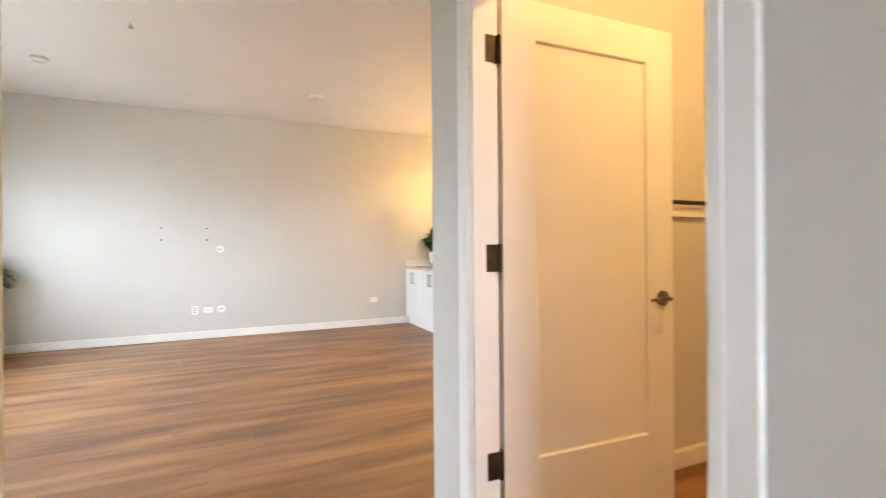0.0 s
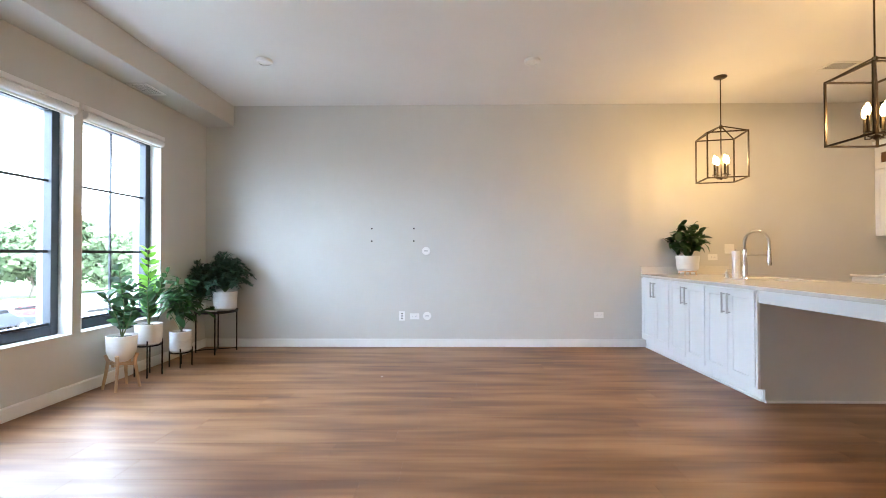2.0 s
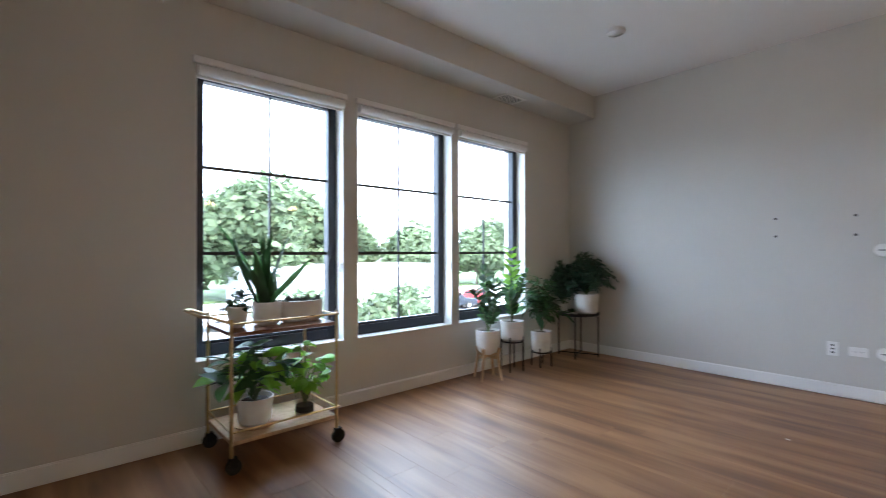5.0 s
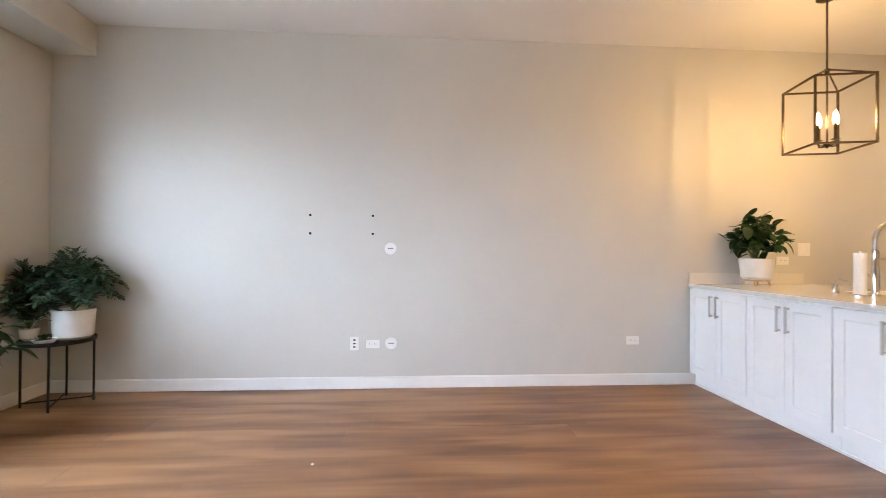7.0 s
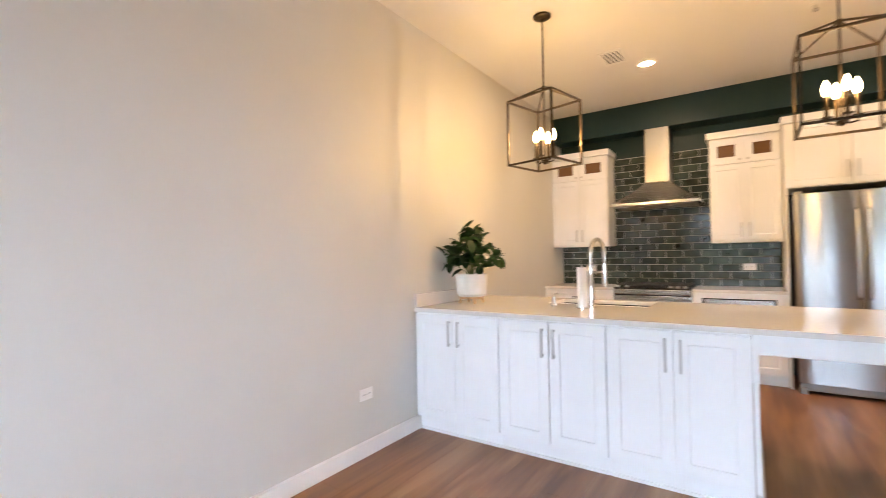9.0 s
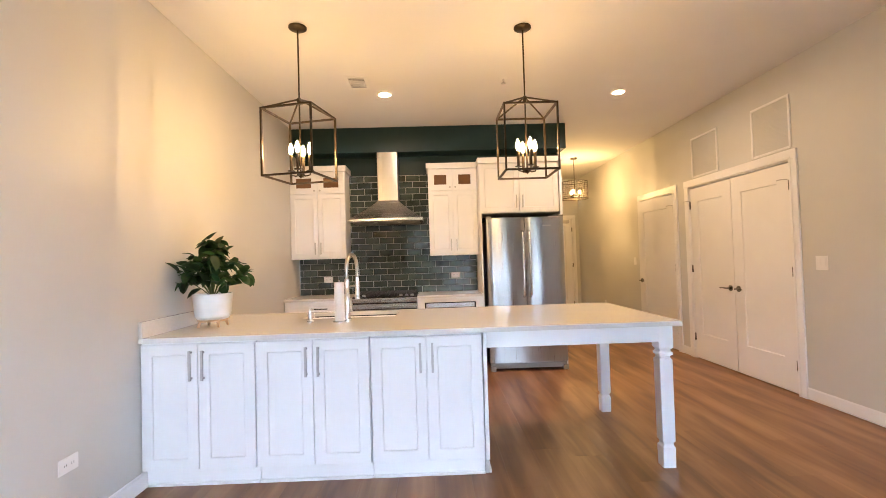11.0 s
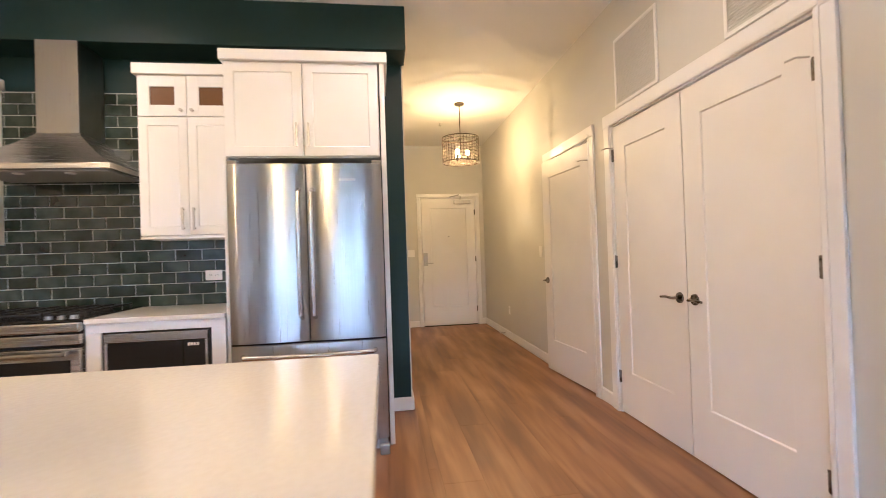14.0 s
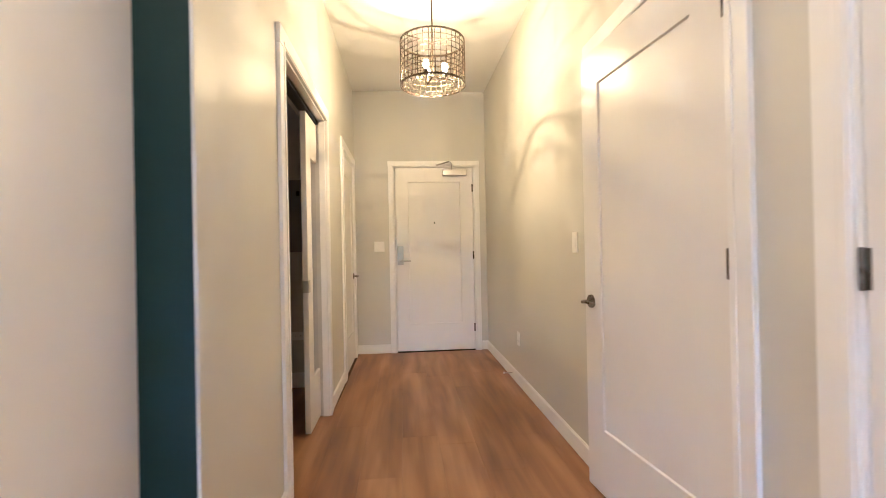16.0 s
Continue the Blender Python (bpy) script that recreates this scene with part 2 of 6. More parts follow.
BULB = clear_bulb("warm_bulb", 3.0)
CANLIGHT = glowing("downlight_lens", (1.0, 0.74, 0.48), CAN_POWER)
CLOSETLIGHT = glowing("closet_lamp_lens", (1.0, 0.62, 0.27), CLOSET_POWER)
ASPHALT = textured("pale_paving", (0.19, 0.19, 0.185), (0.27, 0.265, 0.255), 0.9, (0.4, 0.4, 0.4), bump=0.3)
TREELEAF = textured("tree_foliage", (0.08, 0.12, 0.06), (0.13, 0.18, 0.09), 0.7, (2, 2, 2), random_tone=0.45, island=True)
for leaf in (LEAF_D, LEAF_M, LEAF_B, LEAF_G, TREELEAF):
    lets_light_through(leaf, 0.4)
BARK = textured("bark", (0.10, 0.08, 0.06), (0.16, 0.13, 0.10), 0.9, (8, 8, 2), bump=0.5)
SIDING = textured("white_siding", (0.72, 0.72, 0.72), (0.8, 0.8, 0.8), 0.6, (0.5, 0.5, 6))
POLE = material("white_pole", (0.7, 0.7, 0.7), 0.5)
RUBBER = material("rubber", (0.02, 0.02, 0.02), 0.8)

GLASS = bpy.data.materials.new("window_glass")
GLASS.use_nodes = True
gn, gl = GLASS.node_tree.nodes, GLASS.node_tree.links
gn.remove(gn["Principled BSDF"])
g1, g2, gm = gn.new("ShaderNodeBsdfTransparent"), gn.new("ShaderNodeBsdfGlossy"), gn.new("ShaderNodeMixShader")
g1.inputs[0].default_value = (0.96, 0.98, 0.98, 1)
g2.inputs["Roughness"].default_value = 0.02
gm.inputs[0].default_value = 0.04
gl.new(g1.outputs[0], gm.inputs[1])
gl.new(g2.outputs[0], gm.inputs[2])
gl.new(gm.outputs[0], gn["Material Output"].inputs[0])
VASEGLASS = GLASS


# ---------------------------------------------------------------- mesh helpers
def face_nx(x):
    return lambda u, v, d: (x - d, u, v)


def face_px(x):
    return lambda u, v, d: (x + d, u, v)


def face_py(y):
    return lambda u, v, d: (u, y + d, v)


def face_ny(y):
    return lambda u, v, d: (u, y - d, v)


class Solid:
    """Collects vertices and faces of one mesh."""

    def __init__(self):
        self.v, self.f = [], []

    def box(self, x0, x1, y0, y1, z0, z1):
        x0, x1, y0, y1, z0, z1 = min(x0, x1), max(x0, x1), min(y0, y1), max(y0, y1), min(z0, z1), max(z0, z1)
        i = len(self.v)
        self.v += [(x0, y0, z0), (x1, y0, z0), (x1, y1, z0), (x0, y1, z0), (x0, y0, z1), (x1, y0, z1), (x1, y1, z1), (x0, y1, z1)]
        self.f += [tuple(i + k for k in q) for q in ((3, 2, 1, 0), (4, 5, 6, 7), (0, 1, 5, 4), (1, 2, 6, 5), (2, 3, 7, 6), (3, 0, 4, 7))]
        return self

    def on(self, P, u0, u1, v0, v1, d0, d1):
        a, b = P(u0, v0, d0), P(u1, v1, d1)
        return self.box(a[0], b[0], a[1], b[1], a[2], b[2])

    def lathe(self, profile, c=(0, 0, 0), n=32, sx=1.0, sy=1.0):
        """Rings of (radius, height); closed where the radius is nought."""
        i = len(self.v)
        rings = []
        for r, z in profile:
            if r < 1e-6:
                rings.append([len(self.v)])
                self.v.append((c[0], c[1], c[2] + z))
            else:
                rings.append(list(range(len(self.v), len(self.v) + n)))
                self.v += [(c[0] + sx * r * math.cos(2 * math.pi * k / n), c[1] + sy * r * math.sin(2 * math.pi * k / n), c[2] + z) for k in range(n)]
        for a, b in zip(rings, rings[1:]):
            for k in range(n):
                k2 = (k + 1) % n
                if len(a) == 1 and len(b) == 1:
                    continue
                if len(a) == 1:
                    self.f.append((a[0], b[k2], b[k]))
                elif len(b) == 1:
                    self.f.append((a[k], a[k2], b[0]))
                else:
                    self.f.append((a[k], a[k2], b[k2], b[k]))
        return self

    def tube(self, pts, r, n=8, r_end=None):
        pts = [Vector(p) for p in pts]
        r_end = r if r_end is None else r_end
        rings, side = [], None
        for k, p in enumerate(pts):
            d = (pts[min(k + 1, len(pts) - 1)] - pts[max(k - 1, 0)]).normalized()
            if side is None:
                side = d.orthogonal().normalized()
            side = (side - d * side.dot(d))
            side = side.normalized() if side.length > 1e-6 else d.orthogonal().normalized()
            up = d.cross(side)
            rad = r + (r_end - r) * k / max(1, len(pts) - 1)
            rings.append(len(self.v))
            for a in range(n):
                q = p + rad * (side * math.cos(2 * math.pi * a / n) + up * math.sin(2 * math.pi * a / n))
                self.v.append(tuple(q))
        for a, b in zip(rings, rings[1:]):
            for k in range(n):
                self.f.append((a + k, a + (k + 1) % n, b + (k + 1) % n, b + k))
        self.f.append(tuple(rings[0] + k for k in reversed(range(n))))
        self.f.append(tuple(rings[-1] + k for k in range(n)))
        return self

    def disc(self, P, u, v, d0, d1, r, n=24, r1=None):
        """A round plate or knob that stands out from a wall."""
        r1 = r if r1 is None else r1
        i = len(self.v)
        for d, rr in ((d0, r), (d1, r1)):
            self.v += [P(u + rr * math.cos(2 * math.pi * k / n), v + rr * math.sin(2 * math.pi * k / n), d) for k in range(n)]
        self.f += [(i + k, i + (k + 1) % n, i + n + (k + 1) % n, i + n + k) for k in range(n)]
        self.f += [tuple(i + k for k in reversed(range(n))), tuple(i + n + k for k in range(n))]
        return self

    def prism(self, outline, z0, z1):
        i, n = len(self.v), len(outline)
        self.v += [(x, y, z0) for x, y in outline] + [(x, y, z1) for x, y in outline]
        self.f += [(i + k, i + (k + 1) % n, i + n + (k + 1) % n, i + n + k) for k in range(n)]
        self.f += [tuple(i + k for k in reversed(range(n))), tuple(i + n + k for k in range(n))]
        return self

    def mesh(self, name, mat, shift=(0, 0, 0), smooth=True):
        me = bpy.data.meshes.new(name)
        s = Vector(shift)
        me.from_pydata([Vector(p) - s for p in self.v], [], self.f)
        bm = bmesh.new()
        bm.from_mesh(me)
        bmesh.ops.recalc_face_normals(bm, faces=bm.faces)
        bm.to_mesh(me)
        bm.free()
        me.materials.append(mat)
        if smooth:
            me.shade_smooth()
            me.set_sharp_from_angle(angle=radians(35))
        return me


ORIGIN = {}


def thing(name, at=(0, 0, 0), label="", category="", group="", kind=""):
    """An empty at the base of a thing, to which its parts belong."""
    ob = new(name)
    ob.empty_display_size = 0.1
    ob.location = at
    ORIGIN[ob] = Vector(at)
    return tagged(ob, label, category, group, kind)


def part(name, solid, mat, parent=None, label="", bevel=0.0, kind=""):
    """One mesh object under a thing or a part. Its vertices are given in the world."""
    at = ORIGIN[parent] if parent else Vector((0, 0, 0))
    ob = new(name, solid.mesh(name, mat, at))
    if parent:
        ob.parent = parent
        ORIGIN[ob] = at
    if bevel:
        mod = ob.modifiers.new("bevel", "BEVEL")
        mod.width, mod.segments, mod.limit_method, mod.angle_limit = bevel, 2, "ANGLE", radians(40)
        mod.harden_normals = False
    return tagged(ob, label, "", "", kind)


def single(name, solid, mat, label, category, at=None, bevel=0.0, group="", kind=""):
    """A thing that is one mesh."""
    at = Vector(at) if at else Vector((0, 0, 0))
    ob = new(name, solid.mesh(name, mat, at))
    ob.location = at
    ORIGIN[ob] = at
    if bevel:
        mod = ob.modifiers.new("bevel", "BEVEL")
        mod.width, mod.segments, mod.limit_method, mod.angle_limit = bevel, 2, "ANGLE", radians(40)
    return tagged(ob, label, category, group, kind)


def structure(name, solid, mat, label, category="", bevel=0.0):
    return single(name, solid, mat, label, category or name.split("_")[0], None, bevel, "", "structure")


# ---------------------------------------------------------------- the plan
NORTH, WEST, SOUTH, BACK, HALL, ENTRY, H = 7.64, -2.525, 2.54, 6.28, 4.09, 10.28, 3.075
WINDOWS = ((3.42, 4.465), (4.585, 5.625), (5.71, 6.75))
SILL, HEAD = 0.515, 2.40
DOORTOP = 2.15


def wall_with_openings(P, u0, u1, thick, openings, top=H):
    """A wall slab behind the face P, with openings (u0, u1, v0, v1) through it."""
    s, u = Solid(), u0
    for a, b, lo, hi in sorted(openings):
        if a > u:
            s.on(P, u, a, 0, top, 0, -thick)
        if lo > 0:
            s.on(P, a, b, 0, lo, 0, -thick)
        if hi < top:
            s.on(P, a, b, hi, top, 0, -thick)
        u = b
    if u1 > u:
        s.on(P, u, u1, 0, top, 0, -thick)
    return s


structure("wall_north", wall_with_openings(face_ny(NORTH), -2.9, 9.2, 0.16, ()), WALL, "smooth greige painted living room wall", "wall")
structure("wall_west", wall_with_openings(face_px(WEST), 2.43, NORTH, 0.30, [(a, b, SILL, HEAD) for a, b in WINDOWS]), WALL, "greige painted outer wall with three windows", "wall")
structure("wall_south_west", Solid().box(-2.88, -0.09, 2.31, 2.43, 0, H), WALL, "greige painted wall beside the passage", "wall")
structure("wall_passage_west", Solid().box(-0.21, -0.09, -1.6, 2.31, 0, H), WALL, "greige painted passage wall", "wall")
# out of view; the opening is added to let daylight into the passage
structure("wall_passage_south", wall_with_openings(face_py(-1.6), -0.21, 1.44, 0.12, [(0.2, 0.95, 1.0, 2.15)]), WALL, "greige painted unseen end wall of the passage with an added daylight opening", "wall")
structure("wall_passage_east", wall_with_openings(face_nx(1.29), -1.6, 2.42, 0.10, [(1.275, 2.172, 0, DOORTOP)]), WALL, "greige painted passage wall with a closet doorway", "wall")
structure("wall_south", wall_with_openings(face_py(SOUTH), 1.29, 10.54, 0.12, [(4.27, 5.89, 0, 2.16), (6.26, 7.21, 0, 2.16)]), WALL, "greige painted wall with closet doors", "wall")
structure("wall_kitchen_back", Solid().box(BACK, BACK + 0.12, HALL + 0.01, NORTH, 0, H), GREEN, "dark green painted kitchen wall", "wall")
structure("wall_hall_north", wall_with_openings(face_ny(HALL), BACK + 0.002, ENTRY, 0.16, [(7.19, 8.33, 0, 2.16), (9.24, 10.11, 0, 2.16)]), WALL, "greige painted hall wall with two doorways", "wall")
structure("wall_entry", wall_with_openings(face_nx(ENTRY), SOUTH, HALL, 0.12, [(2.68, 3.635, 0, 2.19)]), WALL, "greige painted wall round the entry door", "wall")
# plain walls that close the side rooms
structure("wall_closet_east", Solid().box(3.3, 3.42, 0.2, 2.42, 0, H), WALL, "greige closet wall", "wall")
structure("wall_closet_south", Solid().box(1.39, 3.42, 0.08, 0.2, 0, H), WALL, "greige closet wall", "wall")
# unseen; set close to bounce more hall light onto the east wall
structure("wall_laundry_north", Solid().box(6.36, 9.2, 5.3, 5.42, 0, H), WALL, "greige laundry room wall", "wall")
structure("wall_laundry_east", Solid().box(9.08, 9.2, 4.27, 5.3, 0, H), WALL, "greige laundry room wall", "wall")
structure("wall_linen_back", Solid().box(9.2, 10.54, 4.75, 4.87, 0, H), WALL, "greige closet wall", "wall")
# unseen slab added to block sky light leaking round the entry door
structure("wall_corridor", Solid().box(10.60, 10.72, 1.75, 4.9, 0, H), WALL, "unseen plain slab added to stop light leaking round the entry door", "wall")
structure("wall_double_closet_back", Solid().box(3.42, 10.54, 1.75, 1.87, 0, H), WALL, "greige closet wall", "wall")
structure("ceiling", Solid().box(-2.9, 10.6, -1.8, 7.9, H, H + 0.2), CEIL, "smooth white painted ceiling", "ceiling")
structure("ceiling_soffit_windows", Solid().box(WEST, -2.165, 2.43, NORTH, 2.81, H), WALL, "greige boxed soffit above the windows", "soffit", 0.004)
structure("ceiling_soffit_kitchen", Solid().box(6.0, BACK, HALL - 0.015, NORTH, 2.747, H), GREEN, "dark green boxed soffit above the kitchen", "soffit", 0.004)
structure("subfloor", Solid().box(-2.9, 10.6, -1.8, 7.9, -0.25, -0.012), SUBFLOOR, "dark screed beneath the floor planks", "floor")


# baseboards, end to end along the walls
def baseboard(P, u0, u1):
    s = Solid()
    s.on(P, u0, u1, 0.004, 0.098, 0, 0.014)
    s.on(P, u0, u1, 0.098, 0.106, 0, 0.009)
    return structure("baseboard", s, TRIM, "white painted wooden baseboard", "baseboard", 0.002)


baseboard(face_ny(NORTH), WEST + 0.014, 3.05)
baseboard(face_px(WEST), 2.444, NORTH)
baseboard(face_py(2.43), WEST, -0.09)
baseboard(face_px(-0.09), -1.6, 2.43)
baseboard(face_nx(1.29), -1.6, 1.185)
baseboard(face_nx(1.29), 2.257, 2.54)
for a, b in ((1.29, 4.18), (5.98, 6.17), (7.30, ENTRY - 0.014)):
    baseboard(face_py(SOUTH), a, b)
for a, b in ((BACK + 0.004, 7.10), (8.42, 9.15), (10.20, ENTRY - 0.014)):
    baseboard(face_ny(HALL), a, b)
baseboard(face_nx(ENTRY), SOUTH, 2.616)
baseboard(face_nx(ENTRY), 3.70, HALL)
baseboard(face_nx(BACK), HALL - 0.010, 4.245)
baseboard(face_ny(2.42), 1.39, 3.3)
baseboard(face_ny(6.0), 6.36, 9.08)


# door casings: two legs and a head, flat stock
def casing(P, u0, u1, top, w=0.09, d=0.018, jamb=0.12):
    s = Solid()
    s.on(P, u0 - w, u0, 0, top, 0, d)
    s.on(P, u1, u1 + w, 0, top, 0, d)
    s.on(P, u0 - w - 0.004, u1 + w + 0.004, top, top + w, 0, d + 0.003)
    for a, c in ((u0 - 0.030, u0 - 0.006), (u1 + 0.006, u1 + 0.030)):
        s.on(P, a, c, 0, top, d, d + 0.005)
    s.on(P, u0 - 0.030, u1 + 0.030, top + 0.006, top + 0.030, d + 0.003, d + 0.007)
    if jamb > 0.1:
        s.on(P, u0 + 0.012, u0 + 0.022, 0, top - 0.022, -0.05, -0.075)
        s.on(P, u1 - 0.022, u1 - 0.012, 0, top - 0.022, -0.05, -0.075)
    s.on(P, u0, u0 + 0.012, 0, top - 0.012, 0.004, -jamb)
    s.on(P, u1 - 0.012, u1, 0, top - 0.012, 0.004, -jamb)
    s.on(P, u0, u1, top - 0.012, top, 0.004, -jamb)
    return structure("trim", s, TRIM, "white painted door casing and jamb", "door casing", 0.002)


casing(face_py(SOUTH), 4.27, 5.89, 2.16)
casing(face_py(SOUTH), 6.26, 7.21, 2.16)
casing(face_nx(1.29), 1.275, 2.172, DOORTOP, w=0.085, jamb=0.10)
casing(face_ny(HALL), 7.19, 8.33, 2.16, jamb=0.04)
casing(face_ny(HALL), 9.24, 10.11, 2.16)
casing(face_nx(ENTRY), 2.68, 3.635, 2.19, w=0.06)


# ---------------------------------------------------------------- doors
def sunk_panel(P, u0, u1, v0, v1, d, thick, left, right, top, bottom, rec):
    """One closed slab with a sunk rectangle in its face."""
    s = Solid()
    a = [(u0, v0), (u1, v0), (u1, v1), (u0, v1)]
    c = [(u0 + left, v0 + bottom), (u1 - right, v0 + bottom), (u1 - right, v1 - top), (u0 + left, v1 - top)]
    e = rec * 0.6
    g = [(u0 + left + e, v0 + bottom + e), (u1 - right - e, v0 + bottom + e), (u1 - right - e, v1 - top - e), (u0 + left + e, v1 - top - e)]
    s.v += [P(u, v, d) for u, v in a] + [P(u, v, d) for u, v in c] + [P(u, v, d - rec) for u, v in g] + [P(u, v, d - thick) for u, v in a]
    for k in range(4):
        m = (k + 1) % 4
        s.f += [(k, m, 4 + m, 4 + k), (4 + k, 4 + m, 8 + m, 8 + k), (m, k, 12 + k, 12 + m)]
    s.f += [(8, 9, 10, 11), (15, 14, 13, 12)]
    return s


def one_panel(P, u0, u1, v0, v1, d, thick=0.04, stile=0.15, top=0.17, bottom=0.31, rec=0.009):
    """A leaf with one sunk panel. d is how far its face stands out."""
    return sunk_panel(P, u0, u1, v0, v1, d, thick, stile, stile, top, bottom, rec)


def lever(P, u, v, d, towards, parent, mat=DARKNICKEL):
    s = Solid().disc(P, u, v, d, d + 0.009, 0.033, 24, 0.031)
    r = part("rosette", s, mat, parent, "round metal rosette")
    arm = [(u, v, d + 0.008), (u, v, d + 0.045), (u + towards * 0.012, v, d + 0.055), (u + towards * 0.06, v + 0.004, d + 0.056), (u + towards * 0.115, v - 0.002, d + 0.050)]
    part("lever", Solid().tube([P(*p) for p in arm], 0.0095, 10, 0.007), mat, parent, "curved metal lever handle")


def hinges(P, u, vs, d, parent, mat=DARKNICKEL):
    for v in vs:
        s = Solid().on(P, u - 0.014, u + 0.014, v - 0.045, v + 0.045, d, d + 0.003)
        s.tube([P(u, v - 0.047, d + 0.006), P(u, v + 0.047, d + 0.006)], 0.006, 8)
        part("hinge", s, mat, parent, "metal butt hinge")


def hinged_door(name, P, u0, u1, label, knob_u, towards, hinge_u, top=2.138, hmat=DARKNICKEL, d=0.0, stop=True):
    base = P((u0 + u1) / 2, 0, d)
    t = thing(name, base, label, "door", "", "structure")
    part("leaf", one_panel(P, u0, u1, 0.012, top, d), DOORP, t, "", 0.002)
    lever(P, knob_u, 0.925, d, towards, t)
    hinges(P, hinge_u, (0.27, 1.13, 1.93), d + 0.001, t, hmat)
    return t


F = face_py(SOUTH)
t = hinged_door("door_1", F, 5.104, 5.874, "closed white one-panel closet door of a pair", 5.165, 1, 5.878)
u = hinged_door("door_2", F, 4.286, 5.096, "closed white one-panel closet door of a pair", 5.035, -1, 4.282)
for ob, hu, sgn in ((t, 5.86, 1), (u, 4.30, 1)):
    part("pin_stop", Solid().tube([F(hu, 1.985, 0.006), F(hu + 0.01 * sgn, 1.985, 0.06), F(hu + 0.045, 1.98, 0.075)], 0.0045, 8), NICKEL, ob, "metal hinge pin stop")
A = face_py(0)
d2 = hinged_door("door_3", A, 0.004, 0.918, "white one-panel hall door standing slightly ajar", 0.855, -1, 0.0)
part("pin_stop", Solid().tube([A(0.014, 1.985, 0.006), A(0.024, 1.985, 0.06), A(0.06, 1.98, 0.075)], 0.0045, 8), NICKEL, d2, "metal hinge pin stop")
d2.matrix_basis = pose(6.274, SOUTH, 0, 0, 0, 4.8) @ Matrix.Translation(d2.location)
hinged_door("door_4", face_ny(HALL), 9.256, 10.094, "closed white one-panel door near the entry", 10.03, -1, 9.252)

# entry door with closer, peephole and lock plate
G = face_nx(ENTRY - 0.0)
t = thing("door_5", (ENTRY, 3.157, 0), "closed white entry door with closer and lock", "door", "", "structure")
part("leaf", one_panel(G, 2.698, 3.616, 0.012, 2.176, -0.012, stile=0.15, top=0.17, bottom=0.32, rec=0.007), DOORP, t, "", 0.002)
hinges(G, 2.694, (0.27, 1.13, 1.93), -0.008, t)
s = Solid().on(G, 2.767, 3.057, 2.073, 2.143, -0.012, 0.045)
closer = part("closer_body", s, NICKEL, t, "metal door closer box", 0.006)
part("closer_arm", Solid().tube([G(2.947, 2.14, 0.03), G(2.947, 2.205, 0.05), G(2.987, 2.215, 0.16), G(3.127, 2.195, 0.035)], 0.009, 8), NICKEL, t, "folded metal closer arm")
part("peephole", Solid().disc(G, 3.157, 1.52, -0.02, -0.008, 0.009), DARK, t, "small peephole")
part("lock_plate", Solid().on(G, 3.532, 3.602, 1.03, 1.25, -0.012, 0.010), NICKEL, t, "rectangular metal lock plate", 0.003)
part("thumb_turn", Solid().disc(G, 3.567, 1.20, 0.010, 0.022, 0.018), NICKEL, t, "round thumb turn")
part("lever", Solid().tube([G(3.567, 1.075, 0.0), G(3.567, 1.075, 0.055), G(3.537, 1.075, 0.062), G(3.447, 1.075, 0.058)], 0.010, 10), NICKEL, t, "metal lever handle")
part("threshold", Solid().box(ENTRY - 0.01, ENTRY + 0.1, 2.697, 3.617, 0.0, 0.010), DARK, t, "dark metal threshold")

# pocket door, half slid into the wall
P = face_ny(HALL + 0.06)
t = thing("pocket_door", (8.30, HALL + 0.06, 0), "white sliding pocket door with mirror panel, half open", "door", "", "structure")
s = Solid()
u0, u1 = 7.98, 8.905
s.on(P, u0, u0 + 0.14, 0.012, 2.12, 0, -0.036)
s.on(P, u1 - 0.14, u1, 0.012, 2.12, 0, -0.036)
s.on(P, u0 + 0.14, u1 - 0.14, 0.012, 0.35, 0, -0.036)
s.on(P, u0 + 0.14, u1 - 0.14, 1.84, 2.12, 0, -0.036)
part("leaf", s, DOORP, t, "", 0.002)
part("mirror_panel", Solid().on(P, u0 + 0.14, u1 - 0.14, 0.35, 1.84, -0.010, -0.026), material("mirror", (0.8, 0.8, 0.8), 0.03, 1.0), t, "tall mirror panel")
part("latch", Solid().on(P, u0 - 0.003, u0 + 0.05, 0.93, 1.01, 0.003, -0.039), NICKEL, t, "square metal edge pull")
part("track", Solid().box(7.204, 8.33, HALL + 0.045, HALL + 0.105, 2.125, 2.148), DARK, t, "dark metal overhead track")

# open closet door off the passage, swung into the closet
t = thing("door_6", (1.400, 2.165, 0), "white one-panel closet door standing open", "door", "", "structure")
s = Solid()
L = face_ny(0)
s = one_panel(L, 0.012, 0.870, 0.012, 2.142, 0.0, stile=0.15, top=0.15, bottom=0.38)
ORIGIN[t] = Vector((0, 0, 0))
part("leaf", s, DOORP, t, "", 0.002)
lever(L, 0.805, 0.975, 0.0, -1, t)
for v in (0.40, 1.16, 1.925):
    s = Solid().on(L, -0.012, 0.004, v - 0.05, v + 0.05, 0.004, -0.036)
    s.on(L, -0.062, -0.008, v - 0.05, v + 0.05, 0.004, 0.009)
    s.tube([(-0.006, -0.012, v - 0.052), (-0.006, -0.012, v + 0.052)], 0.009, 10)
    part("hinge", s, BRONZE, t, "dark bronze butt hinge")
t.rotation_euler = (0, 0, radians(-2.6))
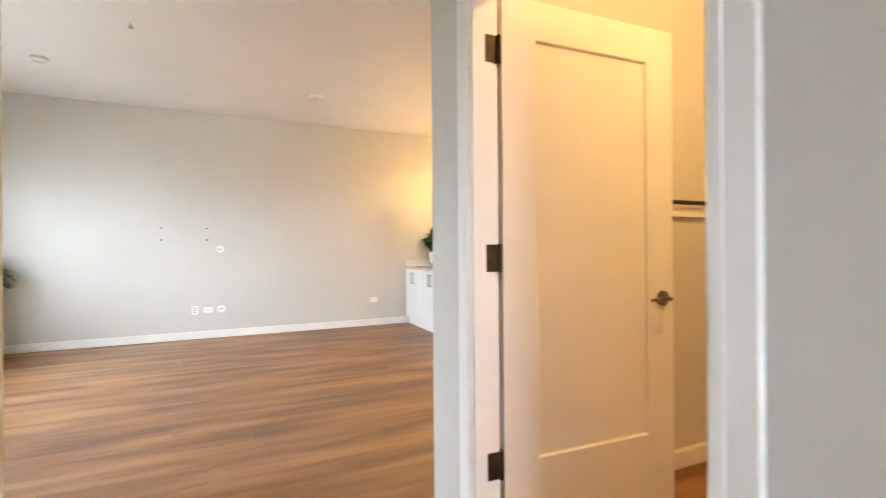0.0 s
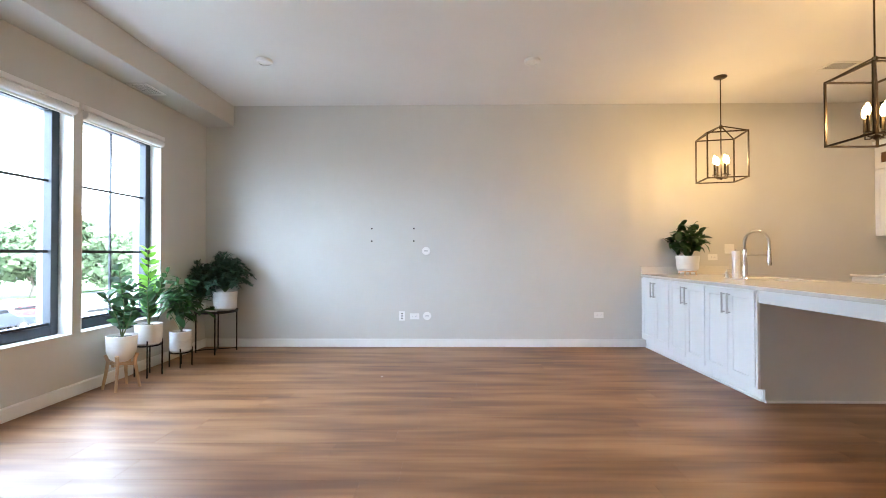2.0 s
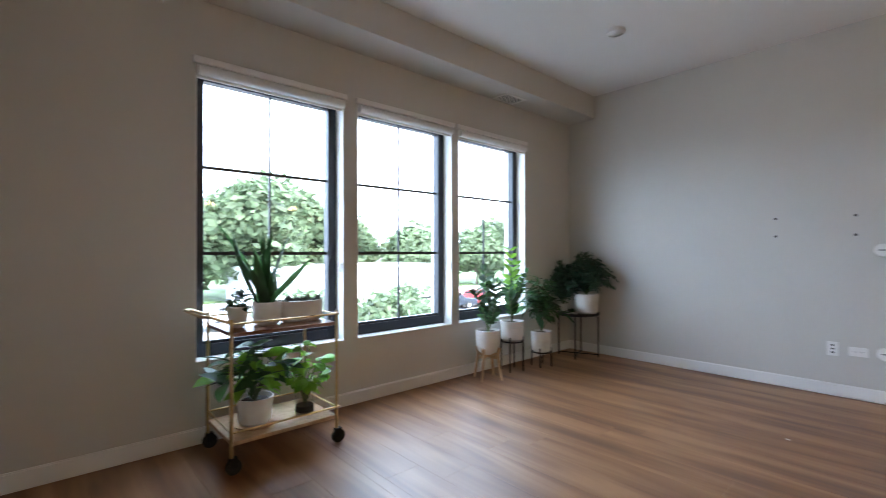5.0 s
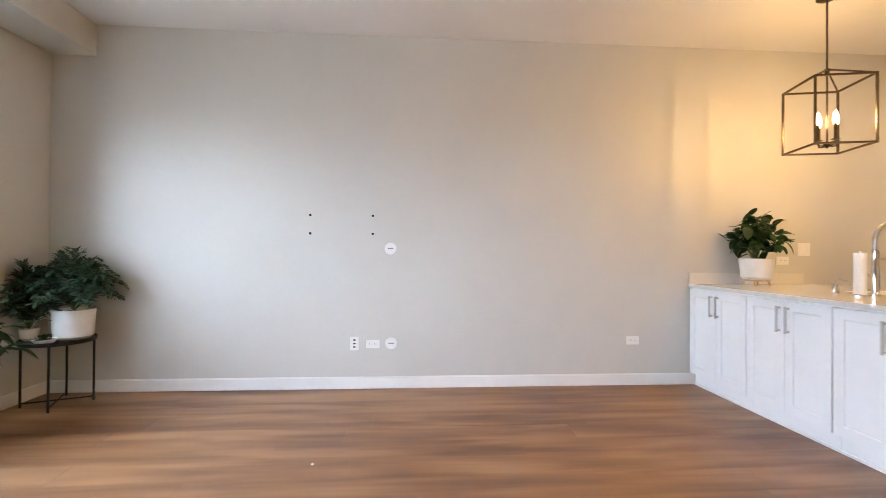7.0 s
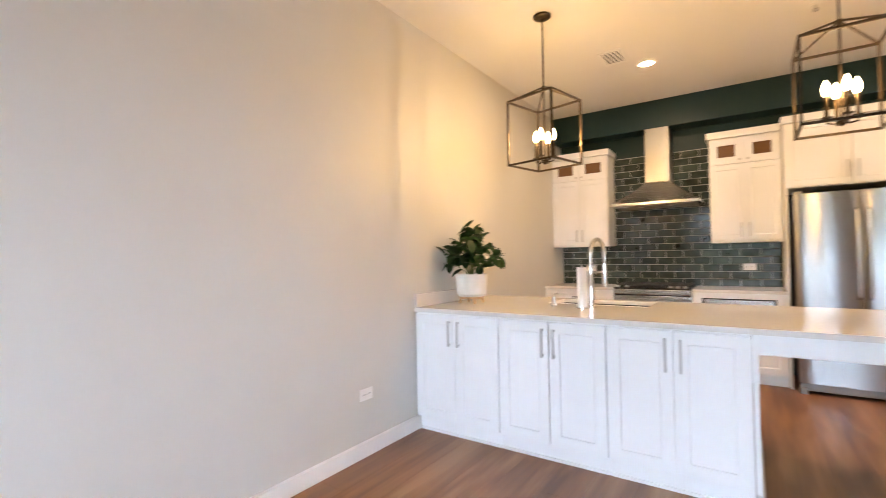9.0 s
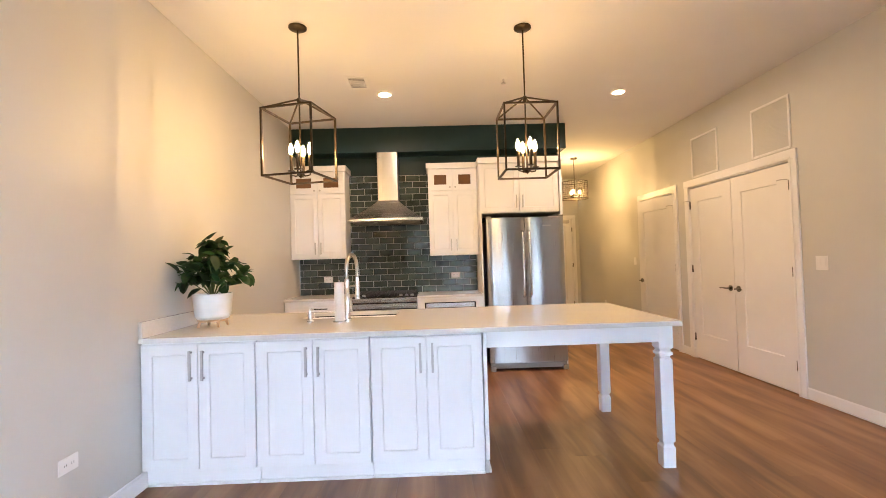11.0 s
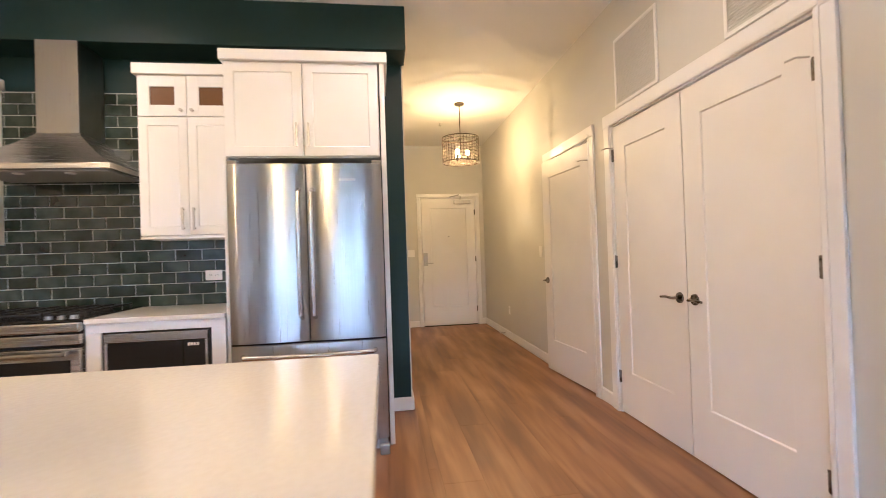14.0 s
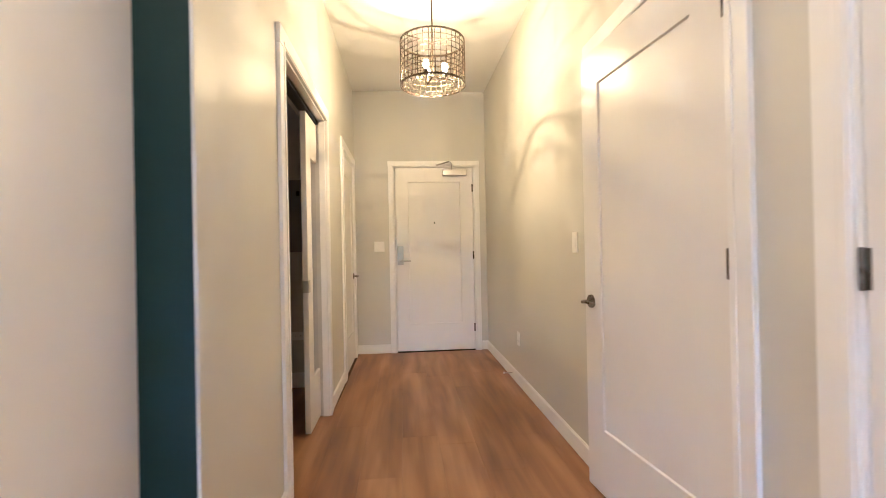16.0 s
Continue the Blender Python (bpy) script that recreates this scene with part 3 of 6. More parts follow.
# closet shelf with hanging rail, and its lamp
t = thing("closet_shelf", (2.4, 2.3, 1.37), "white closet shelf cleat with a dark rail", "shelf")
part("cleat", Solid().box(1.395, 3.29, 2.40, 2.419, 1.36, 1.41), TRIM, t, "", 0.002)
part("rail", Solid().tube([(1.395, 2.385, 1.435), (3.29, 2.385, 1.435)], 0.012, 10), BRONZE, t, "dark metal rail")
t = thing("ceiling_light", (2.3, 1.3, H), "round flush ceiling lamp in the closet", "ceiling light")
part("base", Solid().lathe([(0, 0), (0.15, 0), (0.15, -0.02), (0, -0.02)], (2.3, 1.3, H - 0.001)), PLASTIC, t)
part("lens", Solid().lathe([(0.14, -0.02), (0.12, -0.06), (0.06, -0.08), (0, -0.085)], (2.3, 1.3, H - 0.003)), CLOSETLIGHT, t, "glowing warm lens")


# ---------------------------------------------------------------- windows
def window(k, y0, y1):
    xf = WEST - 0.115
    t = thing("window_%d" % k, (xf, (y0 + y1) / 2, SILL), "tall black-framed window in a white reveal", "window", "", "structure")
    P = face_px(xf)
    s = Solid()
    s.on(P, y0, y0 + 0.075, SILL, HEAD, 0, -0.07)
    s.on(P, y1 - 0.075, y1, SILL, HEAD, 0, -0.07)
    s.on(P, y0 + 0.075, y1 - 0.075, SILL, SILL + 0.085, 0, -0.07)
    s.on(P, y0 + 0.075, y1 - 0.075, HEAD - 0.06, HEAD, 0, -0.07)
    fr = part("window_frame", s, FRAME, t, "black window frame", 0.003)
    ym = (y0 + y1) / 2
    for v, h in ((1.20, 0.024), (1.775, 0.018)):
        part("glazing_bar", Solid().on(P, y0 + 0.075, y1 - 0.075, v - h / 2, v + h / 2, -0.028, -0.05), FRAME, t)
    part("glazing_bar", Solid().on(P, ym - 0.007, ym + 0.007, SILL + 0.085, HEAD - 0.06, -0.030, -0.048), FRAME, t)
    part("track", Solid().on(P, y0 + 0.075, y1 - 0.075, SILL + 0.085, SILL + 0.105, -0.015, -0.06), FRAME, t, "inner sash rail")
    for a, b in ((y0 + 0.075, ym - 0.007), (ym + 0.007, y1 - 0.075)):
        for lo, hi in ((SILL + 0.105, 1.188), (1.212, 1.766), (1.784, HEAD - 0.06)):
            g = part("pane", Solid().on(P, a, b, lo, hi, -0.037, -0.041), GLASS, t, "clear glass pane")
            g.visible_shadow = False
    s = Solid()
    for a, b in ((y0 + 0.001, y0 + 0.006), (y1 - 0.006, y1 - 0.001)):
        s.box(xf, WEST + 0.002, a, b, SILL + 0.007, HEAD - 0.007)
    s.box(xf, WEST + 0.002, y0 + 0.001, y1 - 0.001, HEAD - 0.006, HEAD - 0.001)
    part("reveal", s, TRIM, t, "white painted reveal")
    part("window_sill", Solid().box(xf, WEST + 0.012, y0 + 0.001, y1 - 0.001, SILL + 0.001, SILL + 0.007), TRIM, t, "white sill board", 0.002)
    part("latch", Solid().box(WEST - 0.04, WEST - 0.015, y1 - 0.016, y1 - 0.006, 1.05, 1.12), NICKEL, t, "small metal cord clip")
    b = thing("roller_blind", (WEST + 0.03, ym, 2.33), "rolled-up white roller blind above the window", "blind", "window blinds")
    part("cassette", Solid().box(WEST + 0.002, WEST + 0.03, y0 - 0.02, y1 + 0.02, 2.40, 2.445), TRIM, b, "white blind cassette", 0.006)
    s = Solid().tube([(WEST + 0.01, y0 + 0.01, 2.365), (WEST + 0.01, y1 - 0.01, 2.365)], 0.036, 20)
    part("roll", s, BLIND, b, "rolled white fabric")
    part("bottom_bar", Solid().box(WEST - 0.02, WEST - 0.005, y0 + 0.012, y1 - 0.012, 2.315, 2.335), PLASTIC, b, "white bottom bar", 0.003)


for k, (a, b) in enumerate(WINDOWS):
    window(k + 1, a, b)


# ---------------------------------------------------------------- plates, outlets, holes on the walls
def plate(name, P, u, v, w, h, label, category, kind_of="outlet", mat=PLASTIC):
    t = thing(name, P(u, v, 0), label, category)
    part("plate", Solid().on(P, u - w / 2, u + w / 2, v - h / 2, v + h / 2, 0.0005, 0.006), mat, t, "", 0.002)
    if kind_of == "outlet":
        n = 2
        for k in range(n):
            o = (k - 0.5) * max(w, h) * 0.36
            uu, vv = (u + o, v) if w > h else (u, v + o)
            r = part("socket", Solid().on(P, uu - 0.016, uu + 0.016, vv - 0.014, vv + 0.014, 0.006, 0.0075), PLASTIC, t, "", 0.001)
            s = Solid()
            for q in (-0.006, 0.006):
                s.on(P, uu + q - 0.0012, uu + q + 0.0012, vv - 0.004, vv + 0.006, 0.0075, 0.0079)
            part("slots", s, DARK, r, "dark socket slots")
    elif kind_of == "switch":
        n = 2 if w > 0.1 else 1
        for k in range(n):
            uu = u + (k - (n - 1) / 2) * 0.046
            part("rocker", Solid().on(P, uu - 0.016, uu + 0.016, v - 0.033, v + 0.033, 0.006, 0.009), PLASTIC, t, "", 0.001)
    elif kind_of == "media":
        for vv in (0.03, 0.0, -0.03):
            part("port", Solid().on(P, u - 0.010, u + 0.010, v + vv - 0.006, v + vv + 0.006, 0.006, 0.008), DARK, t, "dark socket port")
    return t


N = face_ny(NORTH)
plate("media_plate", N, -0.012, 0.393, 0.075, 0.118, "white media socket plate on the greige wall", "socket", "media")
plate("wall_outlet", N, 0.147, 0.388, 0.118, 0.075, "white sideways double outlet on the greige wall", "outlet")
plate("wall_outlet", N, 2.47, 0.404, 0.118, 0.075, "white sideways double outlet near the cabinets", "outlet")


def round_grommet(u, v):
    t = thing("cable_grommet", N(u, v, 0), "round white cable pass-through in the wall", "cable grommet", "wall grommets")
    part("ring", Solid().disc(N, u, v, 0.0005, 0.007, 0.053, 32, 0.049), PLASTIC, t, "", 0.001)
    part("brush_slot", Solid().on(N, u - 0.024, u + 0.024, v - 0.005, v + 0.005, 0.007, 0.0078), GREYPL, t, "grey brush slot")


round_grommet(0.294, 1.216)
round_grommet(0.305, 0.393)
single("paper_scrap", Solid().prism([(-0.07, 6.255), (-0.058, 6.252), (-0.054, 6.262), (-0.066, 6.267)], 0.0005, 0.005), PAPER, "tiny white paper scrap lying on the floor", "scrap", (-0.062, 6.259, 0))
for u in (-0.397, 0.138):
    for v in (1.50, 1.342):
        single("bolt_hole", Solid().disc(N, u, v, 0.0004, 0.003, 0.011, 12, 0.008), DARK, "dark drilled bolt hole in the wall", "bolt hole", N(u, v, 0), group="wall bolt holes")
plate("wall_switch", N, 4.11, 1.235, 0.118, 0.118, "white double switch plate above the counter", "switch", "switch")
plate("wall_outlet", N, 3.90, 1.13, 0.118, 0.075, "white outlet above the counter", "outlet")
plate("wall_switch", F, 3.977, 1.213, 0.118, 0.122, "white double switch plate beside the closet", "switch", "switch")
plate("wall_switch", F, 7.50, 1.22, 0.075, 0.118, "white switch plate in the hall", "switch", "switch")
plate("wall_outlet", F, 8.84, 0.405, 0.075, 0.118, "white outlet in the hall", "outlet")
plate("wall_switch", G, 3.81, 1.25, 0.118, 0.118, "white double switch plate by the entry door", "switch", "switch")
K = face_nx(BACK - 0.012)
plate("wall_outlet", K, 7.255, 1.115, 0.118, 0.075, "white outlet set in green tiles", "outlet")
plate("wall_outlet", K, 5.55, 1.13, 0.118, 0.075, "white outlet set in green tiles", "outlet")
t = thing("door_stop", (8.9, SOUTH + 0.014, 0.05), "metal door stop on the hall baseboard", "door stop")
part("rod", Solid().tube([F(9.05, 0.055, 0.014), F(9.05, 0.055, 0.085)], 0.006, 8), NICKEL, t)
part("tip", Solid().tube([F(9.05, 0.055, 0.085), F(9.05, 0.055, 0.098)], 0.010, 10), PLASTIC, t, "white rubber tip")


def return_grille(u0, u1, v0, v1):
    t = thing("return_grille", F((u0 + u1) / 2, v0, 0), "painted return air grille above the closet", "air grille", "return grilles")
    s = Solid()
    w = 0.022
    s.on(F, u0, u1, v0, v0 + w, 0, 0.012)
    s.on(F, u0, u1, v1 - w, v1, 0, 0.012)
    s.on(F, u0, u0 + w, v0 + w, v1 - w, 0, 0.012)
    s.on(F, u1 - w, u1, v0 + w, v1 - w, 0, 0.012)
    part("frame", s, TRIM, t, "", 0.002)
    part("backing", Solid().on(F, u0 + w, u1 - w, v0 + w, v1 - w, 0.0005, 0.002), WALL, t)
    n = 30
    for k in range(n):
        v = v0 + w + (k + 0.5) * (v1 - v0 - 2 * w) / n
        part("slat", Solid().on(F, u0 + w, u1 - w, v - 0.0045, v + 0.0045, 0.002, 0.007), WALL, t)


return_grille(5.285, 5.80, 2.265, 2.765)
return_grille(4.235, 4.735, 2.265, 2.765)


# ---------------------------------------------------------------- ceiling fittings
def downlight(x, y, lit):
    t = thing("downlight", (x, y, H), "lit recessed ceiling downlight" if lit else "unlit round white ceiling downlight", "downlight", "ceiling downlights")
    e = 0.0 if lit else 0.022
    part("ring", Solid().lathe([(0.055, -0.001), (0.078, -0.001), (0.078, -0.006 - e), (0.068, -0.012 - e), (0.055, -0.010 - e)], (x, y, H)), PLASTIC, t)
    part("lens", Solid().lathe([(0.056, -0.003 - e), (0.04, -0.006 - e), (0, -0.007 - e)], (x, y, H)), CANLIGHT if lit else PLASTIC, t, "glowing lens" if lit else "white lens")


downlight(4.857, 6.30, True)
downlight(4.94, 3.815, True)
downlight(-1.22, 6.30, False)
downlight(1.404, 6.34, False)


def sprinkler(x, y):
    t = thing("sprinkler", (x, y, H), "small metal ceiling fire sprinkler", "sprinkler", "ceiling sprinklers")
    part("escutcheon", Solid().lathe([(0, 0), (0.034, -0.001), (0.034, -0.006), (0.014, -0.010), (0, -0.010)], (x, y, H), 20), PLASTIC, t)
    part("body", Solid().lathe([(0.010, -0.008), (0.010, -0.035), (0.016, -0.040), (0, -0.042)], (x, y, H), 12), CHROME, t)
    part("deflector", Solid().lathe([(0, -0.048), (0.022, -0.049), (0.022, -0.051), (0, -0.052)], (x, y, H), 12), CHROME, t)
    part("arm", Solid().tube([(x - 0.012, y, H - 0.036), (x - 0.014, y, H - 0.044), (x, y, H - 0.050)], 0.003, 6), CHROME, t)


sprinkler(-0.267, 5.135)
sprinkler(4.511, 5.114)
sprinkler(8.90, 3.44)


def ceiling_vent(x0, x1, y0, y1, z, along_x, label):
    t = thing("ceiling_vent", ((x0 + x1) / 2, (y0 + y1) / 2, z), label, "air vent", "air vents")
    w = 0.03
    s = Solid()
    s.box(x0, x1, y0, y0 + w, z - 0.008, z - 0.001).box(x0, x1, y1 - w, y1, z - 0.008, z - 0.001)
    s.box(x0, x0 + w, y0 + w, y1 - w, z - 0.008, z - 0.001).box(x1 - w, x1, y0 + w, y1 - w, z - 0.008, z - 0.001)
    part("frame", s, PLASTIC, t, "", 0.002)
    # no duct behind: the sheet's black stands for its shade
    part("backing", Solid().box(x0 + w, x1 - w, y0 + w, y1 - w, z - 0.003, z - 0.001), DARK, t, "black sheet standing for the unlit duct")
    n = 9
    for k in range(n):
        f = (k + 0.5) / n
        if along_x:
            y = y0 + w + f * (y1 - y0 - 2 * w)
            b = Solid().box(x0 + w, x1 - w, y - 0.002, y + 0.002, z - 0.012, z - 0.004)
        else:
            x = x0 + w + f * (x1 - x0 - 2 * w)
            b = Solid().box(x - 0.002, x + 0.002, y0 + w, y1 - w, z - 0.010, z - 0.004)
        part("slat", b, PLASTIC, t)


ceiling_vent(4.39, 4.70, 6.42, 6.63, H, False, "white ceiling air vent near the kitchen")
ceiling_vent(-2.50, -2.30, 6.18, 6.49, 2.81, True, "white air vent under the window soffit")


# ---------------------------------------------------------------- island
def shaker(P, u0, u1, v0, v1, d, stile=0.065, thick=0.02, rec=0.007):
    return sunk_panel(P, u0, u1, v0, v1, d, thick, stile, stile, stile, stile, rec)


def bar_pull(P, u, v0, v1, d, parent, across=False, mat=NICKEL):
    s = Solid()
    if across:
        s.on(P, v0, v1, u - 0.006, u + 0.006, d + 0.022, d + 0.032)
        for w in (v0 + 0.012, v1 - 0.012):
            s.on(P, w - 0.005, w + 0.005, u - 0.005, u + 0.005, d, d + 0.022)
    else:
        s.on(P, u - 0.007, u + 0.007, v0, v1, d + 0.022, d + 0.033)
        for w in (v0 + 0.012, v1 - 0.012):
            s.on(P, u - 0.005, u + 0.005, w - 0.006, w + 0.006, d, d + 0.022)
    return part("handle", s, mat, parent, "flat metal bar pull", 0.0015)


ISL = face_nx(3.025)
TOP = 0.915


def island_unit(y0, y1, label):
    t = thing("island_cabinet", (3.5, (y0 + y1) / 2, 0), label, "cabinet", "island cabinets")
    part("body", Solid().box(3.027, 4.06, y0, y1, 0.105, 0.882), CABINET, t, "", 0.001)
    part("toe_kick", Solid().box(3.062, 4.03, y0, y1, 0.0, 0.104), CABINET, t, "white recessed toe board")
    part("shoe_moulding", Solid().box(3.048, 3.062, y0, y1, 0.0, 0.018), TRIM, t, "white shoe moulding", 0.003)
    ym = (y0 + y1) / 2
    for a, b, hu in ((y0 + 0.004, ym - 0.0025, ym - 0.037), (ym + 0.0025, y1 - 0.004, ym + 0.037)):
        d = part("door", shaker(ISL, a, b, 0.115, 0.872, 0.02), CABINET, t, "", 0.0015)
        bar_pull(ISL, hu, 0.655, 0.835, 0.02, d)


for a, b in ((6.945, 7.636), (6.25, 6.941), (5.555, 6.246)):
    island_unit(a, b, "white shaker island cabinet with two doors")
# painted end panel with a toe notch
s = Solid().box(3.03, 4.06, 5.528, 5.552, 0.105, 0.882).box(3.065, 4.06, 5.528, 5.552, 0.0, 0.105)
t = thing("island_end_panel", (3.5, 5.54, 0), "greige painted island end panel with white edging", "panel")
part("panel", s, WALL, t)
part("corner_strip", Solid().box(3.008, 3.03, 5.528, 5.552, 0.105, 0.882), CABINET, t, "white corner strip", 0.002)
part("shoe_moulding", Solid().box(3.062, 4.07, 5.513, 5.527, 0.0, 0.02), TRIM, t, "white shoe moulding", 0.003)
part("back_strip", Solid().box(4.06, 4.075, 5.52, 5.552, 0.0, 0.882), CABINET, t, "white back strip", 0.002)
part("hook", Solid().box(3.86, 3.866, 5.505, 5.527, 0.70, 0.76), PLASTIC, t, "small white hook")

# worktop with a cut-out for the sink, and the apron and legs of the open end
SX0, SX1, SY0, SY1 = 3.715, 4.105, 6.15, 6.87


def slab_with_hole(x0, x1, y0, y1, z0, z1, hx0, hx1, hy0, hy1):
    s = Solid()
    a = [(x0, y0), (x1, y0), (x1, y1), (x0, y1)]
    h = [(hx0, hy0), (hx1, hy0), (hx1, hy1), (hx0, hy1)]
    s.v += [(x, y, z1) for x, y in a] + [(x, y, z1) for x, y in h] + [(x, y, z0) for x, y in a] + [(x, y, z0) for x, y in h]
    for k in range(4):
        m = (k + 1) % 4
        s.f += [(k, m, 4 + m, 4 + k), (8 + m, 8 + k, 12 + k, 12 + m), (m, k, 8 + k, 8 + m), (4 + k, 4 + m, 12 + m, 12 + k)]
    return s


s = slab_with_hole(2.995, 4.185, 4.312, NORTH - 0.001, 0.885, TOP, SX0, SX1, SY0, SY1)
single("island_worktop", s, QUARTZ, "glossy cream quartz worktop over the island", "worktop", (3.6, 6.0, 0.885), 0.003)
single("backsplash_strip", Solid().box(2.997, 4.09, NORTH - 0.022, NORTH - 0.002, TOP + 0.0005, TOP + 0.10), QUARTZ, "low cream quartz upstand against the wall", "backsplash", (3.6, NORTH - 0.01, TOP), 0.002)
t = thing("island_table_frame", (3.6, 4.9, 0), "white painted legs and apron carrying the worktop", "table frame")
part("apron", Solid().box(3.02, 3.045, 4.44, 5.526, 0.785, 0.884), CABINET, t, "", 0.002)
part("apron", Solid().box(4.115, 4.14, 4.44, 5.526, 0.785, 0.884), CABINET, t, "", 0.002)
part("apron", Solid().box(3.11, 4.06, 4.365, 4.39, 0.785, 0.884), CABINET, t, "", 0.002)


def table_leg(x, y):
    w = 0.046
    s = Solid()
    rings = [(0.0, 0.038), (0.125, 0.040), (0.138, 0.031), (0.152, 0.031), (0.165, 0.040), (0.67, 0.041), (0.682, 0.032), (0.694, 0.032), (0.702, 0.043), (0.716, 0.043), (0.724, 0.034), (0.734, 0.034), (0.748, w), (0.884, w)]
    for z, a in rings:
        s.v += [(x - a, y - a, z), (x + a, y - a, z), (x + a, y + a, z), (x - a, y + a, z)]
    for q in range(len(rings) - 1):
        s.f += [(4 * q + k, 4 * q + (k + 1) % 4, 4 * q + 4 + (k + 1) % 4, 4 * q + 4 + k) for k in range(4)]
    n = len(s.v)
    s.f += [(3, 2, 1, 0), (n - 4, n - 3, n - 2, n - 1)]
    return part("leg", s, CABINET, t, "square turned white leg", 0.002)


table_leg(3.065, 4.405)
table_leg(4.09, 4.405)

# sink, tap, soap pump, towel roll
t = thing("sink", (3.96, 6.5, 0.68), "undermount dark composite kitchen sink", "sink")
s = Solid()
s.box(SX0 - 0.01, SX1 + 0.01, SY0 - 0.01, SY1 + 0.01, 0.68, 0.684)
for a, b, c, d in ((SX0 - 0.012, SX0 - 0.009, SY0, SY1), (SX1 + 0.009, SX1 + 0.012, SY0, SY1), (SX0, SX1, SY0 - 0.012, SY0 - 0.009), (SX0, SX1, SY1 + 0.009, SY1 + 0.012)):
    s.box(a, b, c, d, 0.684, 0.8845)
part("bowl", s, SINKDARK, t)
part("drain", Solid().lathe([(0, 0.002), (0.045, 0.002), (0.045, 0.0), (0, 0.0)], (3.96, 6.5, 0.6845), 24), CHROME, t, "round metal drain")
fx, fy = 3.54, 6.48
RA = 0.11
t = thing("kitchen_tap", (fx, fy, TOP), "tall spring-neck pull-down brushed nickel tap", "tap")
part("base", Solid().lathe([(0, 0), (0.03, 0), (0.03, 0.012), (0.022, 0.02), (0.022, 0.19), (0.018, 0.20), (0.018, 0.30), (0.014, 0.305), (0, 0.305)], (fx, fy, TOP), 24), CHROME, t)
arc = [(fx, fy, TOP + 0.30)] + [(fx + RA - RA * math.cos(a), fy, TOP + 0.375 + RA * math.sin(a)) for a in [math.pi * k / 16 for k in range(17)]] + [(fx + 2 * RA, fy, TOP + 0.31)]
part("spring_neck", Solid().tube(arc, 0.011, 12), NICKEL, t, "arched spring neck")
coil = Solid()
for k in range(70):
    f = k / 69 * (len(arc) - 1)
    i = min(int(f), len(arc) - 2)
    p = Vector(arc[i]).lerp(Vector(arc[i + 1]), f - i)
    d = (Vector(arc[i + 1]) - Vector(arc[i])).normalized()
    coil.tube([p - d * 0.0022, p + d * 0.0022], 0.0145, 10)
part("coil", coil, NICKEL, t, "coiled spring rings")
part("spray_head", Solid().lathe([(0, 0), (0.019, 0.0), (0.021, 0.03), (0.017, 0.13), (0.013, 0.17), (0, 0.17)], (fx + 2 * RA, fy, TOP + 0.14), 20), CHROME, t, "chrome spray head")
part("holder", Solid().tube([(fx, fy, TOP + 0.245), (fx + 2 * RA, fy, TOP + 0.245)], 0.007, 10), NICKEL, t, "nickel docking arm")
part("handle", Solid().tube([(fx, fy, TOP + 0.11), (fx, fy + 0.04, TOP + 0.12), (fx, fy + 0.09, TOP + 0.17)], 0.007, 10), NICKEL, t, "nickel lever")
t.rotation_euler = (0, 0, radians(-10))
t = thing("soap_pump", (3.53, 6.75, TOP), "short chrome soap pump beside the sink", "soap pump")
part("collar", Solid().lathe([(0, 0), (0.024, 0), (0.024, 0.01), (0.017, 0.015), (0.017, 0.065), (0, 0.068)], (3.53, 6.75, TOP), 20), NICKEL, t)
part("spout", Solid().tube([(3.53, 6.75, TOP + 0.06), (3.53, 6.75, TOP + 0.085), (3.57, 6.75, TOP + 0.092), (3.62, 6.75, TOP + 0.082)], 0.006, 10), NICKEL, t)
tx, ty = 3.48, 6.525
t = thing("paper_towel", (tx, ty, TOP), "white paper towel roll standing on the worktop", "paper towel")
part("base", Solid().lathe([(0, 0), (0.05, 0), (0.05, 0.006), (0, 0.008)], (tx, ty, TOP), 28), CHROME, t, "round metal base")
part("roll", Solid().lathe([(0.014, 0.009), (0.0345, 0.009), (0.035, 0.012), (0.035, 0.283), (0.0345, 0.286), (0.014, 0.286)], (tx, ty, TOP), 36), PAPER, t)
part("rod", Solid().lathe([(0, 0.0), (0.006, 0.0), (0.006, 0.29), (0.010, 0.295), (0, 0.305)], (tx, ty, TOP), 12), CHROME, t)


# ---------------------------------------------------------------- kitchen along the back wall
# tiled splashback: grout sheet, then single tiles in running bond (tiles at the end of the file)
structure("trim_splashback", Solid().box(BACK - 0.007, BACK - 0.001, 5.262, NORTH - 0.002, 0.90, 2.494), GROUT, "grey grout bed behind the green tiles", "splashback")
B = face_nx(5.64)


def base_unit(name, y0, y1, label):
    t = thing(name, (5.9, (y0 + y1) / 2, 0), label, "cabinet", "kitchen base cabinets")
    part("body", Solid().box(5.642, BACK - 0.01, y0, y1, 0.105, 0.884), CABINET, t)
    part("toe_kick", Solid().box(5.70, BACK - 0.01, y0, y1, 0.0, 0.104), CABINET, t)
    return t


